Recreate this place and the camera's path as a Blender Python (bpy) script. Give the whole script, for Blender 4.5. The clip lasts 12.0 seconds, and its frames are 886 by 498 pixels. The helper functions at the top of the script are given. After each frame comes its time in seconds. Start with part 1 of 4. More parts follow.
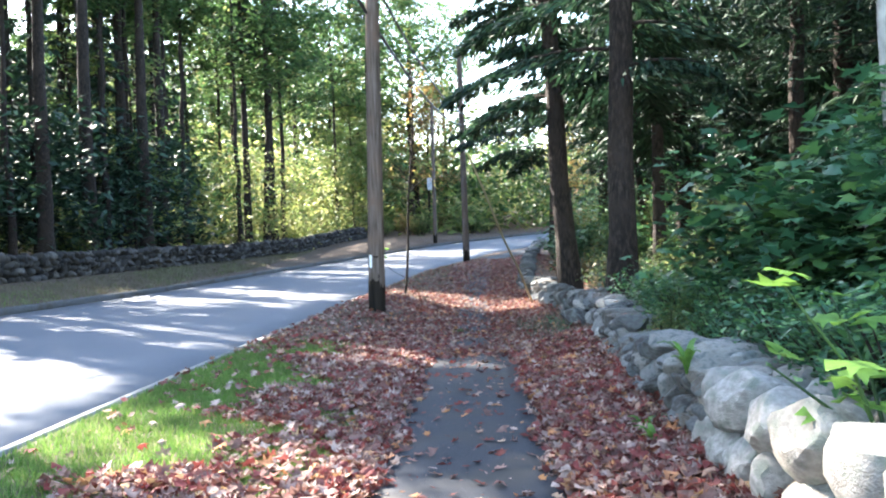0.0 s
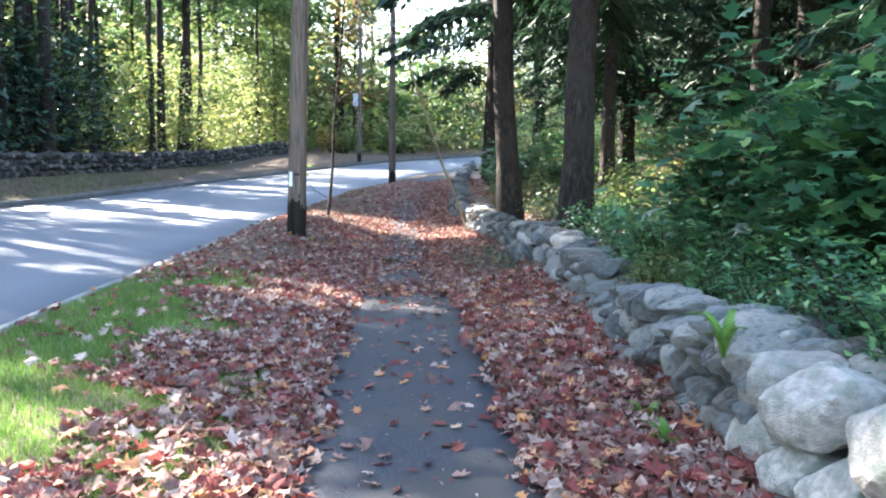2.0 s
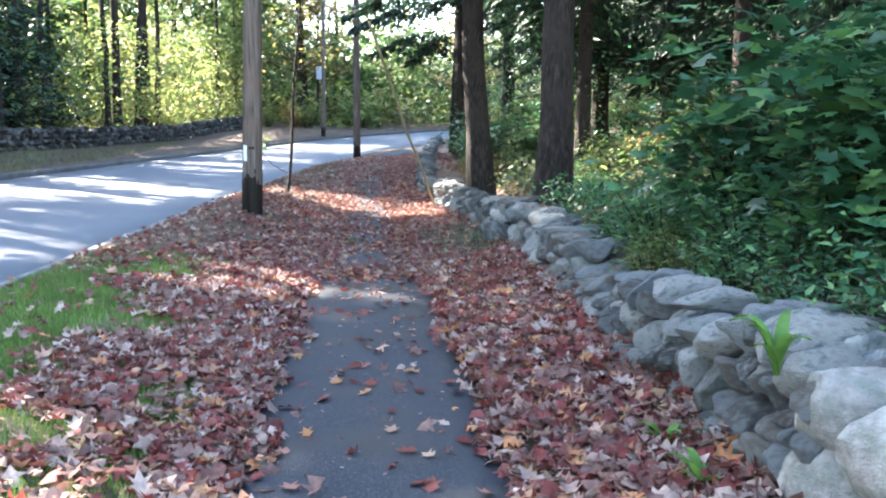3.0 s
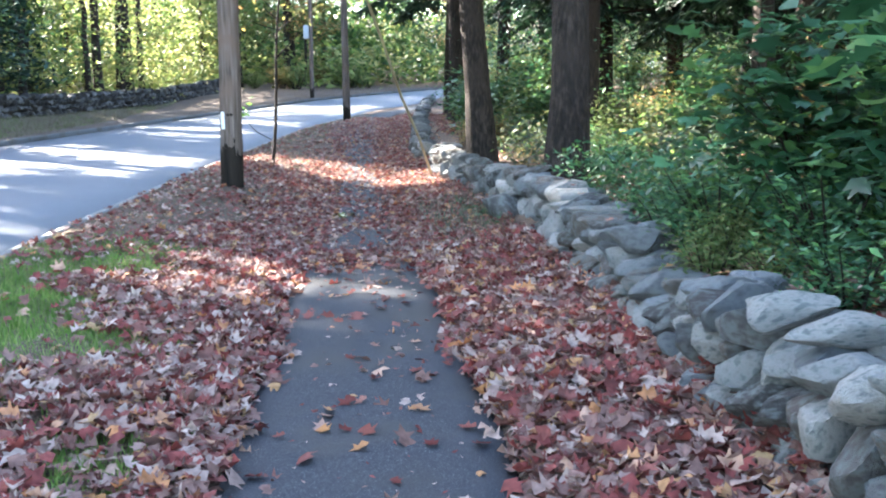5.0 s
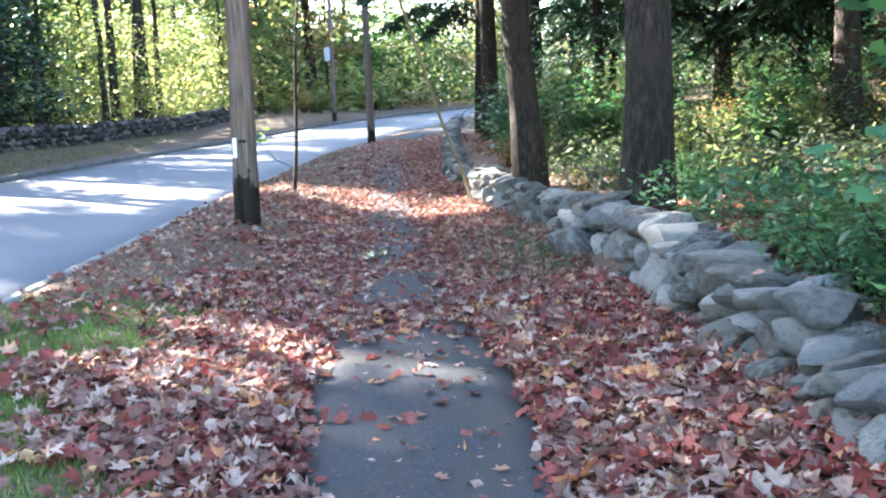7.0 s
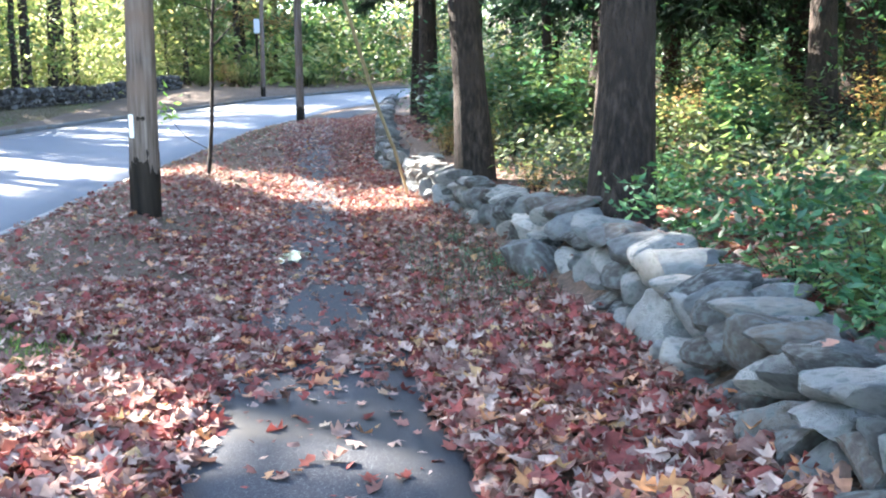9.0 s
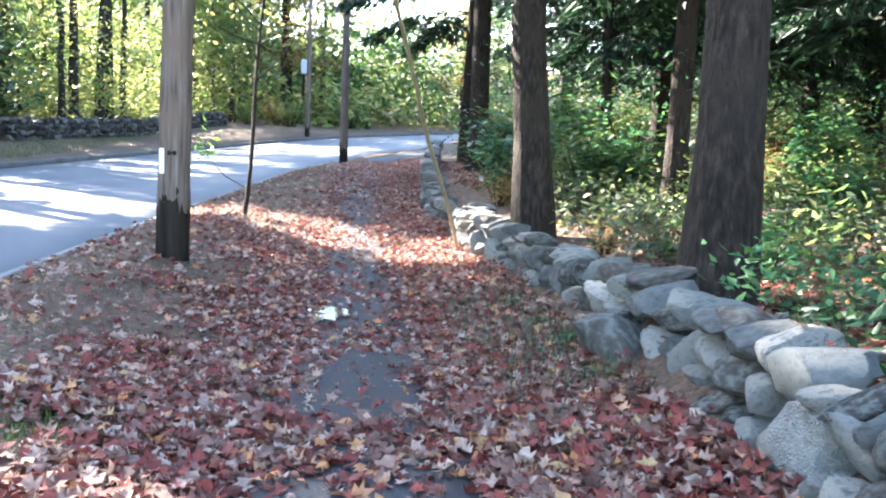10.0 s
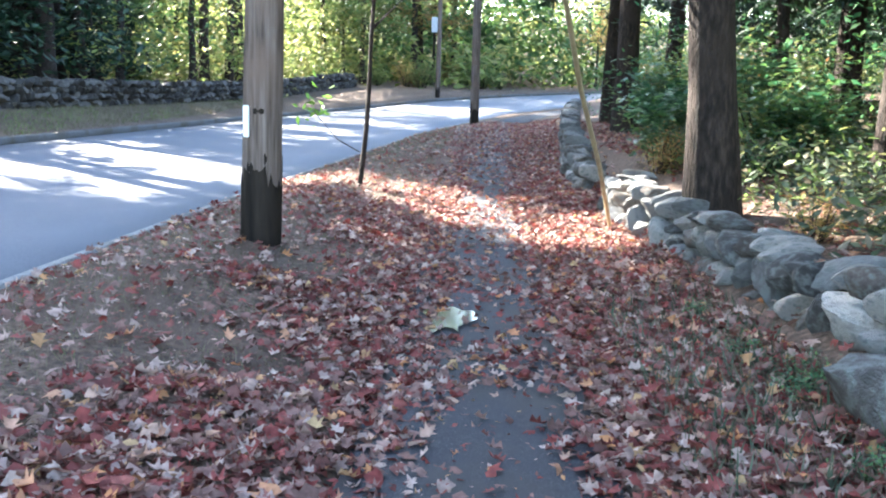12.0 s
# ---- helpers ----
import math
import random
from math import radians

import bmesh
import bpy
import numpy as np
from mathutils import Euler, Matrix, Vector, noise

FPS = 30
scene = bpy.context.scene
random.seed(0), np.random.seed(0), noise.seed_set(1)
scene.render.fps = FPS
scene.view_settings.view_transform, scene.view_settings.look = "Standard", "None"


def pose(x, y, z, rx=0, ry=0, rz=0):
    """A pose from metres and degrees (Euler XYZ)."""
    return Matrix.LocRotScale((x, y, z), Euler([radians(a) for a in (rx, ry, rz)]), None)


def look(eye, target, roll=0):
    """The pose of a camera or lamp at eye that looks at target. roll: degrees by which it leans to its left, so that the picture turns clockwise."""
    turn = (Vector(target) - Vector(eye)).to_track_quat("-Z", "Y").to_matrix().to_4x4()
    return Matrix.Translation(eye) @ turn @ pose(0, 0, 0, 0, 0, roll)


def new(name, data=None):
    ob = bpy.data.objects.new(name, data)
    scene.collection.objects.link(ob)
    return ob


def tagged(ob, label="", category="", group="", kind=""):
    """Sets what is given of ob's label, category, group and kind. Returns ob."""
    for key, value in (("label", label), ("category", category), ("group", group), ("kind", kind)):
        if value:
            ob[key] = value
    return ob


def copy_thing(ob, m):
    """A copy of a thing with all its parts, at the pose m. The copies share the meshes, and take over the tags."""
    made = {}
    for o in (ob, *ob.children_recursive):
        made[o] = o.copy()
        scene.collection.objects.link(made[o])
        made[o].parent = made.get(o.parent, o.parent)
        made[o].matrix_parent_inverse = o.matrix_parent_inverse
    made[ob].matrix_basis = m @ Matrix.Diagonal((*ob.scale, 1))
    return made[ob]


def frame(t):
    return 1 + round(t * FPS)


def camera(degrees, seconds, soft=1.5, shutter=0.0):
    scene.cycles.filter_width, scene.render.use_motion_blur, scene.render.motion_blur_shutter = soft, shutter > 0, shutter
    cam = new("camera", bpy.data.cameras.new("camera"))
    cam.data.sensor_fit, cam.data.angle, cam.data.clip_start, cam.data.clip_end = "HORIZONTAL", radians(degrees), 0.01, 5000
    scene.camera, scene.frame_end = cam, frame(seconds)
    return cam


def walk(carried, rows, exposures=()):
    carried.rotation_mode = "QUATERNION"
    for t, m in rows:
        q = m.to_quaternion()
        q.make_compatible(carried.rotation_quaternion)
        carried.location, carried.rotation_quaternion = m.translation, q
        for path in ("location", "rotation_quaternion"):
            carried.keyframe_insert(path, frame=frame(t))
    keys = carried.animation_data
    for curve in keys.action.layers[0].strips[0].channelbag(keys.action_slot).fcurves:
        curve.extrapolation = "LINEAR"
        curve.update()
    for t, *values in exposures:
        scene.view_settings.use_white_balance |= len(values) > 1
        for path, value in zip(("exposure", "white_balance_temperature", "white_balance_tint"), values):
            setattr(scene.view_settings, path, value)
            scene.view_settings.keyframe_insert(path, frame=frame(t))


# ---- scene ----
FOV, EXPOSURE = 50.0, 3.78
cam = camera(FOV, 12.0, soft=2.1)
# seconds, eye x, y, z, turn to the left, tilt up, lean to the right (degrees)
PATH = [
    (0, 0.165, -0.000, 1.466, 1.95, -0.10, 2.12),
    (0.5, 0.111, 0.396, 1.477, 1.33, -3.83, -0.36),
    (1, 0.022, 0.865, 1.488, -1.76, -4.26, 2.22),
    (1.5, 0.007, 1.318, 1.473, -3.69, -4.48, 0.61),
    (2, -0.029, 1.787, 1.471, -2.77, -4.91, -0.51),
    (2.5, 0.013, 2.266, 1.444, -4.52, -5.45, 0.53),
    (3, 0.020, 2.838, 1.427, -4.77, -6.40, -0.18),
    (5, 0.034, 4.170, 1.489, -5.18, -8.87, 0.80),
    (5.5, -0.042, 4.648, 1.474, -4.24, -8.20, -1.18),
    (6, -0.015, 5.122, 1.485, -4.25, -6.71, 0.40),
    (6.5, -0.089, 5.602, 1.436, -2.98, -5.84, -0.26),
    (7, -0.074, 6.084, 1.465, -3.69, -7.62, 2.49),
    (9, 0.021, 7.668, 1.501, -7.93, -8.92, 0.48),
    (9.5, 0.033, 8.169, 1.506, -7.48, -8.07, -0.93),
    (10, -0.028, 8.751, 1.483, -5.76, -6.15, -1.99),
    (10.5, -0.038, 9.293, 1.439, -5.13, -6.97, 0.60),
    (11, -0.071, 9.870, 1.443, -1.19, -6.51, -0.87),
    (11.5, -0.016, 10.357, 1.414, 0.41, -5.58, -1.61),
    (12, -0.006, 10.841, 1.418, 2.12, -8.66, -1.39),
]


def eye_pose(x, y, z, yaw, tilt, lean):
    return pose(x, y, z, 90 + tilt, 0, yaw) @ pose(0, 0, 0, 0, 0, -lean)


walk(cam, [(r[0], eye_pose(*r[1:])) for r in PATH], exposures=[(0, EXPOSURE - 0.17), (2, EXPOSURE), (5, EXPOSURE + 0.3), (7, EXPOSURE + 0.32), (9.5, EXPOSURE + 0.46), (12, EXPOSURE + 0.37)])

# ---- light ----
SUN_ELEVATION, SUN_WAY = radians(33), (-0.72, 0.69)
world = bpy.data.worlds.new("sky")
scene.world = world
world.use_nodes = True
sky = world.node_tree.nodes.new("ShaderNodeTexSky")
sky.sky_type, sky.sun_disc = "NISHITA", False
sky.sun_elevation, sky.sun_rotation = SUN_ELEVATION, math.atan2(SUN_WAY[0], SUN_WAY[1])
sky.air_density, sky.dust_density, sky.ozone_density = 1.1, 0.9, 1.1
back = world.node_tree.nodes["Background"]
back.inputs["Strength"].default_value = 0.125
world.node_tree.links.new(sky.outputs[0], back.inputs[0])
sun_data = bpy.data.lights.new("sun", "SUN")
sun_data.energy, sun_data.angle, sun_data.color = 5.0, radians(0.55), (1.0, 0.93, 0.83)
sun = new("sun", sun_data)
sun.matrix_world = look((SUN_WAY[0] * 60, SUN_WAY[1] * 60, 60 * math.tan(SUN_ELEVATION)), (0, 0, 0))


# ---- materials ----
def material(name, stops, scale=6.0, rough=0.8, bump=0.3, bump_scale=60.0, detail=6.0, source="noise", through_light=0.0,
             stain=None, stain_scale=0.8, spec=0.3, stretch=(1, 1, 1), bump_depth=0.01):
    """A surface coloured by a ramp over noise, or over a random value per island or object, with stains and fine relief."""
    m = bpy.data.materials.new(name)
    m.use_nodes = True
    nt = m.node_tree
    n, link = nt.nodes, nt.links.new
    bsdf, out = n["Principled BSDF"], n["Material Output"]
    coord = n.new("ShaderNodeTexCoord")
    place = n.new("ShaderNodeMapping")
    place.inputs["Scale"].default_value = stretch
    link(coord.outputs["Object"], place.inputs[0])
    tex = n.new("ShaderNodeTexNoise")
    tex.inputs["Scale"].default_value, tex.inputs["Detail"].default_value = scale, detail
    link(place.outputs[0], tex.inputs["Vector"])
    ramp = n.new("ShaderNodeValToRGB")
    while len(ramp.color_ramp.elements) < len(stops):
        ramp.color_ramp.elements.new(0.5)
    for e, (p, c) in zip(ramp.color_ramp.elements, stops):
        e.position, e.color = p, (*c, 1)
    if source == "noise":
        link(tex.outputs[0], ramp.inputs[0])
        colour = ramp.outputs[0]
    else:
        rnd = n.new("ShaderNodeNewGeometry").outputs["Random Per Island"] if source == "island" else n.new("ShaderNodeObjectInfo").outputs["Random"]
        link(rnd, ramp.inputs[0])
        mul = n.new("ShaderNodeMixRGB")
        mul.blend_type, mul.inputs[0].default_value = "MULTIPLY", 0.75
        tone = n.new("ShaderNodeValToRGB")
        tone.color_ramp.elements[0].position, tone.color_ramp.elements[0].color = 0.3, (0.45, 0.45, 0.45, 1)
        tone.color_ramp.elements[1].position, tone.color_ramp.elements[1].color = 0.7, (1.25, 1.25, 1.25, 1)
        link(tex.outputs[0], tone.inputs[0])
        link(ramp.outputs[0], mul.inputs[1])
        link(tone.outputs[0], mul.inputs[2])
        colour = mul.outputs[0]
    if stain:
        big = n.new("ShaderNodeTexNoise")
        big.inputs["Scale"].default_value, big.inputs["Detail"].default_value = stain_scale, 4
        link(coord.outputs["Object"], big.inputs["Vector"])
        edge = n.new("ShaderNodeValToRGB")
        edge.color_ramp.elements[0].position, edge.color_ramp.elements[1].position = 0.48, 0.64
        link(big.outputs[0], edge.inputs[0])
        mix = n.new("ShaderNodeMixRGB")
        mix.inputs[2].default_value = (*stain, 1)
        link(edge.outputs[0], mix.inputs[0])
        link(colour, mix.inputs[1])
        colour = mix.outputs[0]
    link(colour, bsdf.inputs["Base Color"])
    bsdf.inputs["Roughness"].default_value = rough
    bsdf.inputs["Specular IOR Level"].default_value = spec
    if bump:
        fine = n.new("ShaderNodeTexNoise")
        fine.inputs["Scale"].default_value, fine.inputs["Detail"].default_value = bump_scale, 5
        link(place.outputs[0], fine.inputs["Vector"])
        b = n.new("ShaderNodeBump")
        b.inputs["Strength"].default_value, b.inputs["Distance"].default_value = bump, bump_depth
        link(fine.outputs[0], b.inputs["Height"])
        link(b.outputs[0], bsdf.inputs["Normal"])
    if through_light:
        glow = n.new("ShaderNodeBsdfTranslucent")
        link(colour, glow.inputs[0])
        both = n.new("ShaderNodeMixShader")
        both.inputs[0].default_value = through_light
        link(bsdf.outputs[0], both.inputs[1])
        link(glow.outputs[0], both.inputs[2])
        link(both.outputs[0], out.inputs[0])
    return m


ASPHALT = material("old_asphalt", [(0.35, (0.024, 0.026, 0.032)), (0.58, (0.044, 0.046, 0.053)), (0.74, (0.16, 0.16, 0.16))], 150, 0.85, 0.6, 160, stain=(0.05, 0.048, 0.047), stain_scale=1.3, spec=0.15)
ROAD = material("road_asphalt", [(0.3, (0.066, 0.074, 0.092)), (0.7, (0.12, 0.13, 0.15))], 60, 0.75, 0.3, 120, stain=(0.1, 0.109, 0.128), stain_scale=0.5)
GRANITE = material("granite_kerb", [(0.3, (0.12, 0.118, 0.115)), (0.7, (0.23, 0.226, 0.22))], 40, 0.85, 0.3, 90, stain=(0.09, 0.08, 0.07), stain_scale=1.5)
DARK_KERB = material("dirty_kerb", [(0.3, (0.05, 0.05, 0.052)), (0.7, (0.11, 0.108, 0.105))], 30, 0.9, 0.4, 90, stain=(0.06, 0.05, 0.04), stain_scale=1.5)
SOIL = material("leafy_soil", [(0.3, (0.03, 0.022, 0.016)), (0.5, (0.085, 0.056, 0.04)), (0.7, (0.17, 0.115, 0.085))], 22, 0.95, 0.8, 50, stain=(0.07, 0.045, 0.033), stain_scale=0.6, bump_depth=0.03)
FIELDSTONE = material("weathered_fieldstone", [(0.0, (0.06, 0.06, 0.062)), (0.2, (0.15, 0.14, 0.13)), (0.4, (0.19, 0.2, 0.21)), (0.6, (0.3, 0.3, 0.295)), (0.8, (0.5, 0.47, 0.43)), (0.88, (0.13, 0.11, 0.1)), (1.0, (0.24, 0.21, 0.18))], 7, 0.9, 0.9, 45, source="object", stain=(0.17, 0.185, 0.18), stain_scale=7.0, bump_depth=0.035)
FIELDSTONE_REST = material("weathered_fieldstone_mass", [(0.0, (0.06, 0.06, 0.062)), (0.2, (0.15, 0.14, 0.13)), (0.4, (0.19, 0.2, 0.21)), (0.6, (0.3, 0.3, 0.295)), (0.8, (0.5, 0.47, 0.43)), (0.88, (0.13, 0.11, 0.1)), (1.0, (0.24, 0.21, 0.18))], 7, 0.9, 0.9, 45, source="island", stain=(0.17, 0.185, 0.18), stain_scale=7.0, bump_depth=0.035)
PALE_STONE = material("pale_boulder", [(0.0, (0.21, 0.2, 0.185)), (0.5, (0.34, 0.32, 0.3)), (1.0, (0.26, 0.24, 0.215))], 9, 0.9, 0.7, 40, source="object", stain=(0.17, 0.18, 0.155), stain_scale=4.0, bump_depth=0.02)
# darker than the path wall's stone: the wood's shade is put into the colour
FAR_STONE = material("fieldstone_shade_toned", [(0.0, (0.02, 0.019, 0.018)), (0.8, (0.065, 0.058, 0.052)), (1.0, (0.11, 0.1, 0.09))], 5, 0.9, 0.5, 20, source="island", bump_depth=0.03)
BARK = material("dark_furrowed_bark", [(0.3, (0.007, 0.005, 0.004)), (0.5, (0.023, 0.016, 0.0125)), (0.75, (0.062, 0.045, 0.036))], 26, 0.95, 1.0, 48, stretch=(1, 1, 0.28), stain=(0.034, 0.024, 0.019), stain_scale=1.5, bump_depth=0.06)
PALE_BARK = material("pale_bark", [(0.3, (0.14, 0.135, 0.125)), (0.7, (0.34, 0.33, 0.31))], 12, 0.85, 0.5, 30, stretch=(1, 1, 0.5))
POLEWOOD = material("weathered_pole_wood", [(0.3, (0.055, 0.04, 0.033)), (0.5, (0.13, 0.1, 0.085)), (0.72, (0.21, 0.172, 0.152))], 26, 0.95, 0.9, 60, stretch=(1, 1, 0.06), stain=(0.145, 0.1, 0.08), stain_scale=1.6, bump_depth=0.02, spec=0.08)
TAR = material("tarred_wood", [(0.3, (0.006, 0.005, 0.005)), (0.7, (0.03, 0.023, 0.018))], 14, 0.8, 0.6, 40, stretch=(1, 1, 0.1), spec=0.08)
FALLEN = material("fallen_leaves", [(0.0, (0.1, 0.03, 0.027)), (0.2, (0.25, 0.058, 0.05)), (0.42, (0.15, 0.082, 0.067)), (0.64, (0.22, 0.122, 0.102)), (0.88, (0.44, 0.33, 0.28)), (0.96, (0.46, 0.19, 0.08)), (1.0, (0.4, 0.27, 0.14))], 24, 0.75, 0.5, 60, source="island", through_light=0.22, spec=0.2)
FALLEN_ONE = material("single_fallen_leaf", [(0.0, (0.14, 0.035, 0.03)), (0.35, (0.26, 0.09, 0.07)), (0.7, (0.4, 0.26, 0.21)), (0.9, (0.5, 0.22, 0.08)), (1.0, (0.52, 0.42, 0.32))], 18, 0.85, 0.4, 60, source="object", through_light=0.25, spec=0.1)
GRASS = material("lawn_grass", [(0.0, (0.06, 0.13, 0.02)), (0.6, (0.13, 0.24, 0.045)), (1.0, (0.26, 0.3, 0.1))], 2, 0.7, 0, source="island", through_light=0.35)
DRY_GRASS = material("dry_grass", [(0.0, (0.12, 0.1, 0.06)), (0.55, (0.2, 0.165, 0.11)), (1.0, (0.09, 0.12, 0.05))], 2, 0.8, 0, source="island", through_light=0.3)
WEED = material("weeds", [(0.0, (0.05, 0.08, 0.05)), (0.7, (0.105, 0.135, 0.085)), (1.0, (0.2, 0.17, 0.125))], 2, 0.8, 0, source="island", through_light=0.3)
GREEN = material("green_leaves", [(0.0, (0.035, 0.08, 0.026)), (0.5, (0.075, 0.15, 0.048)), (0.9, (0.13, 0.2, 0.07)), (1.0, (0.24, 0.23, 0.08))], 1.2, 0.55, 0, source="island", through_light=0.52, spec=0.4)
BLUE_GREEN = material("shrub_leaves", [(0.0, (0.02, 0.075, 0.035)), (0.6, (0.05, 0.15, 0.065)), (1.0, (0.12, 0.24, 0.06))], 1.2, 0.45, 0, source="island", through_light=0.35, spec=0.5)
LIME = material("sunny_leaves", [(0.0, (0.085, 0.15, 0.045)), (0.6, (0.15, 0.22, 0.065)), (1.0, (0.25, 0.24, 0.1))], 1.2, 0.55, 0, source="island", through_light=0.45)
# a lighter copy of the leaves above, with sunlight put into its colour
LIME_SUNLIT = material("yellow_green_leaves_sunlit_tone", [(0.0, (0.15, 0.21, 0.06)), (0.6, (0.26, 0.31, 0.095)), (1.0, (0.4, 0.34, 0.14))], 1.2, 0.55, 0, source="island", through_light=0.55)
SHOOT = material("fresh_leaves", [(0.0, (0.09, 0.2, 0.035)), (1.0, (0.16, 0.3, 0.06))], 14, 0.5, 0.3, 40, source="island", through_light=0.4)
AUTUMN = material("autumn_leaves", [(0.0, (0.17, 0.19, 0.06)), (0.5, (0.35, 0.27, 0.09)), (1.0, (0.34, 0.16, 0.08))], 1.2, 0.6, 0, source="island", through_light=0.42)
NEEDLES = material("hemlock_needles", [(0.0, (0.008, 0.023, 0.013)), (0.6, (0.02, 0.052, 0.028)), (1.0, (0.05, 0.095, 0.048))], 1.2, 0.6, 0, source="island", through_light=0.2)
WATER = material("puddle_water", [(0.0, (0.03, 0.028, 0.025)), (1.0, (0.04, 0.036, 0.03))], 3, 0.08, 0.02, 6, spec=0.9)
CABLE = material("black_cable", [(0.0, (0.012, 0.012, 0.012)), (1.0, (0.025, 0.025, 0.025))], 3, 0.5, 0)
TAGWHITE = material("white_tag", [(0.3, (0.72, 0.72, 0.72)), (0.7, (0.82, 0.82, 0.8))], 20, 0.5, 0)
BAMBOO = material("yellow_guard", [(0.3, (0.26, 0.22, 0.13)), (0.7, (0.4, 0.34, 0.21))], 8, 0.6, 0.2, 20, stretch=(1, 1, 0.3))
GREYMETAL = material("grey_metal", [(0.3, (0.35, 0.37, 0.4)), (0.7, (0.45, 0.47, 0.5))], 8, 0.45, 0)

R = np.random.default_rng(7)


# ---- mesh helpers ----
def mesh_of(name, verts, faces, mat, smooth=False):
    """A mesh from an array of places and an array of equal faces."""
    verts, faces = np.asarray(verts, np.float32), np.asarray(faces, np.int32)
    me = bpy.data.meshes.new(name)
    k = faces.shape[1]
    me.vertices.add(len(verts)); me.vertices.foreach_set("co", verts.ravel())
    me.loops.add(faces.size); me.loops.foreach_set("vertex_index", faces.ravel())
    me.polygons.add(len(faces))
    me.polygons.foreach_set("loop_start", np.arange(0, faces.size, k, dtype=np.int32))
    me.polygons.foreach_set("loop_total", np.full(len(faces), k, np.int32))
    me.update(calc_edges=True)
    if smooth:
        me.polygons.foreach_set("use_smooth", np.ones(len(faces), bool))
    me.materials.append(mat)
    return me


def child(name, me, parent, label="", at=None):
    ob = new(name, me)
    ob.parent = parent
    if at is not None:
        ob.matrix_basis = at
    return tagged(ob, label)


def tube(points, radii, sides=10):
    """A bent tube, as places and four-cornered faces."""
    pts = np.asarray(points, float)
    t = np.gradient(pts, axis=0)
    t /= np.linalg.norm(t, axis=1, keepdims=True) + 1e-9
    ref = np.array([1.0, 0, 0]) if abs(t[0][0]) < 0.8 else np.array([0, 1.0, 0])
    u = np.cross(t, ref); u /= np.linalg.norm(u, axis=1, keepdims=True) + 1e-9
    v = np.cross(t, u)
    a = np.linspace(0, 2 * math.pi, sides, endpoint=False)
    ring = np.cos(a)[None, :, None] * u[:, None] + np.sin(a)[None, :, None] * v[:, None]
    V = (pts[:, None] + ring * np.asarray(radii, float)[:, None, None]).reshape(-1, 3)
    i, j = np.meshgrid(np.arange(len(pts) - 1), np.arange(sides), indexing="ij")
    q = (j + 1) % sides
    F = np.stack([i * sides + j, i * sides + q, (i + 1) * sides + q, (i + 1) * sides + j], -1).reshape(-1, 4)
    return V, F.astype(int)


def joined(pieces):
    V, F, n = [], [], 0
    for v, f in pieces:
        V.append(v); F.append(np.asarray(f) + n); n += len(v)
    return np.vstack(V), np.vstack(F)


def frames_at(count, rng, flat=0.0):
    """Random turns; flat pulls their third axis towards the sky."""
    z = rng.normal(size=(count, 3)); z[:, 2] += flat * np.sign(z[:, 2] + 1e-6) * 2.5
    z /= np.linalg.norm(z, axis=1, keepdims=True)
    x = np.cross(rng.normal(size=(count, 3)), z); x /= np.linalg.norm(x, axis=1, keepdims=True)
    return x, np.cross(z, x), z


OVAL = (np.array([[-1, 0, 0], [-0.2, 0.42, 0.12], [1, 0, -0.1], [-0.2, -0.42, 0.12]]), np.array([[0, 2, 1], [0, 3, 2]]))
MAPLE_V = np.array([[-1, 0, 0], [-0.55, 0.75, 0.16], [-0.05, 0.4, 0.02], [0.35, 0.95, 0.22], [0.4, 0.33, 0.02], [1.1, 0, 0.12], [0.4, -0.33, 0.0], [0.35, -0.95, 0.2], [-0.05, -0.4, 0.02], [-0.55, -0.75, 0.18]])
MAPLE = (MAPLE_V, np.array([[0, 2, 1], [2, 4, 3], [4, 6, 5], [6, 8, 7], [8, 0, 9], [0, 8, 2], [2, 8, 4], [4, 8, 6]]))
BLADE = (np.array([[-0.06, 0, 0], [0.06, 0, 0], [0, 0.25, 1]]), np.array([[0, 1, 2]]))


def scatter(shape, places, sizes, axes):
    """One leaf of the shape at every place."""
    sv, sf = shape
    x, y, z = axes
    V = places[:, None] + sizes[:, None, None] * (sv[None, :, 0, None] * x[:, None] + sv[None, :, 1, None] * y[:, None] + sv[None, :, 2, None] * z[:, None])
    F = sf[None] + (np.arange(len(places)) * len(sv))[:, None, None]
    return V.reshape(-1, 3), F.reshape(-1, 3)


# ---- lie of the land ----
def along(y, ys, vs):
    return np.interp(y, ys, vs)


def near_edge(y):
    return along(y, (-200, 23, 41, 47, 58, 66, 80, 100, 400), (-3.2, -3.2, -2.1, -1.12, 1.3, 4.7, 12, 25, 230)), along(y, (-200, 23, 41, 47, 58, 66, 80, 100, 400), (0.13, 0.13, 0.42, 0.6, 1.0, 1.36, 2.0, 2.6, 34))


def far_edge(y):
    return along(y, (-200, 30, 46.6, 59, 67, 75, 85, 100, 400), (-10.0, -10.0, -9.2, -7.2, -2.8, 1.7, 6.5, 16, 221)), along(y, (-200, 30, 46.6, 59, 67, 75, 85, 100, 400), (0.35, 0.35, 0.6, 0.95, 1.57, 2.0, 2.4, 3.0, 34.4))


def path_mid(y):
    return along(y, (-200, 24, 32, 40, 48, 58, 66, 80, 100, 400), (0.05, 0.05, 0.2, 0.6, 1.4, 4.0, 7.3, 14.6, 27.6, 233))


def path_height(y):
    return along(y, (-200, 12, 14, 17, 20, 23, 30, 38, 45, 58, 66, 80, 100, 400), (0, 0, -0.04, -0.09, 0.0, 0.16, 0.45, 0.62, 0.8, 1.2, 1.5, 2.1, 2.7, 34))


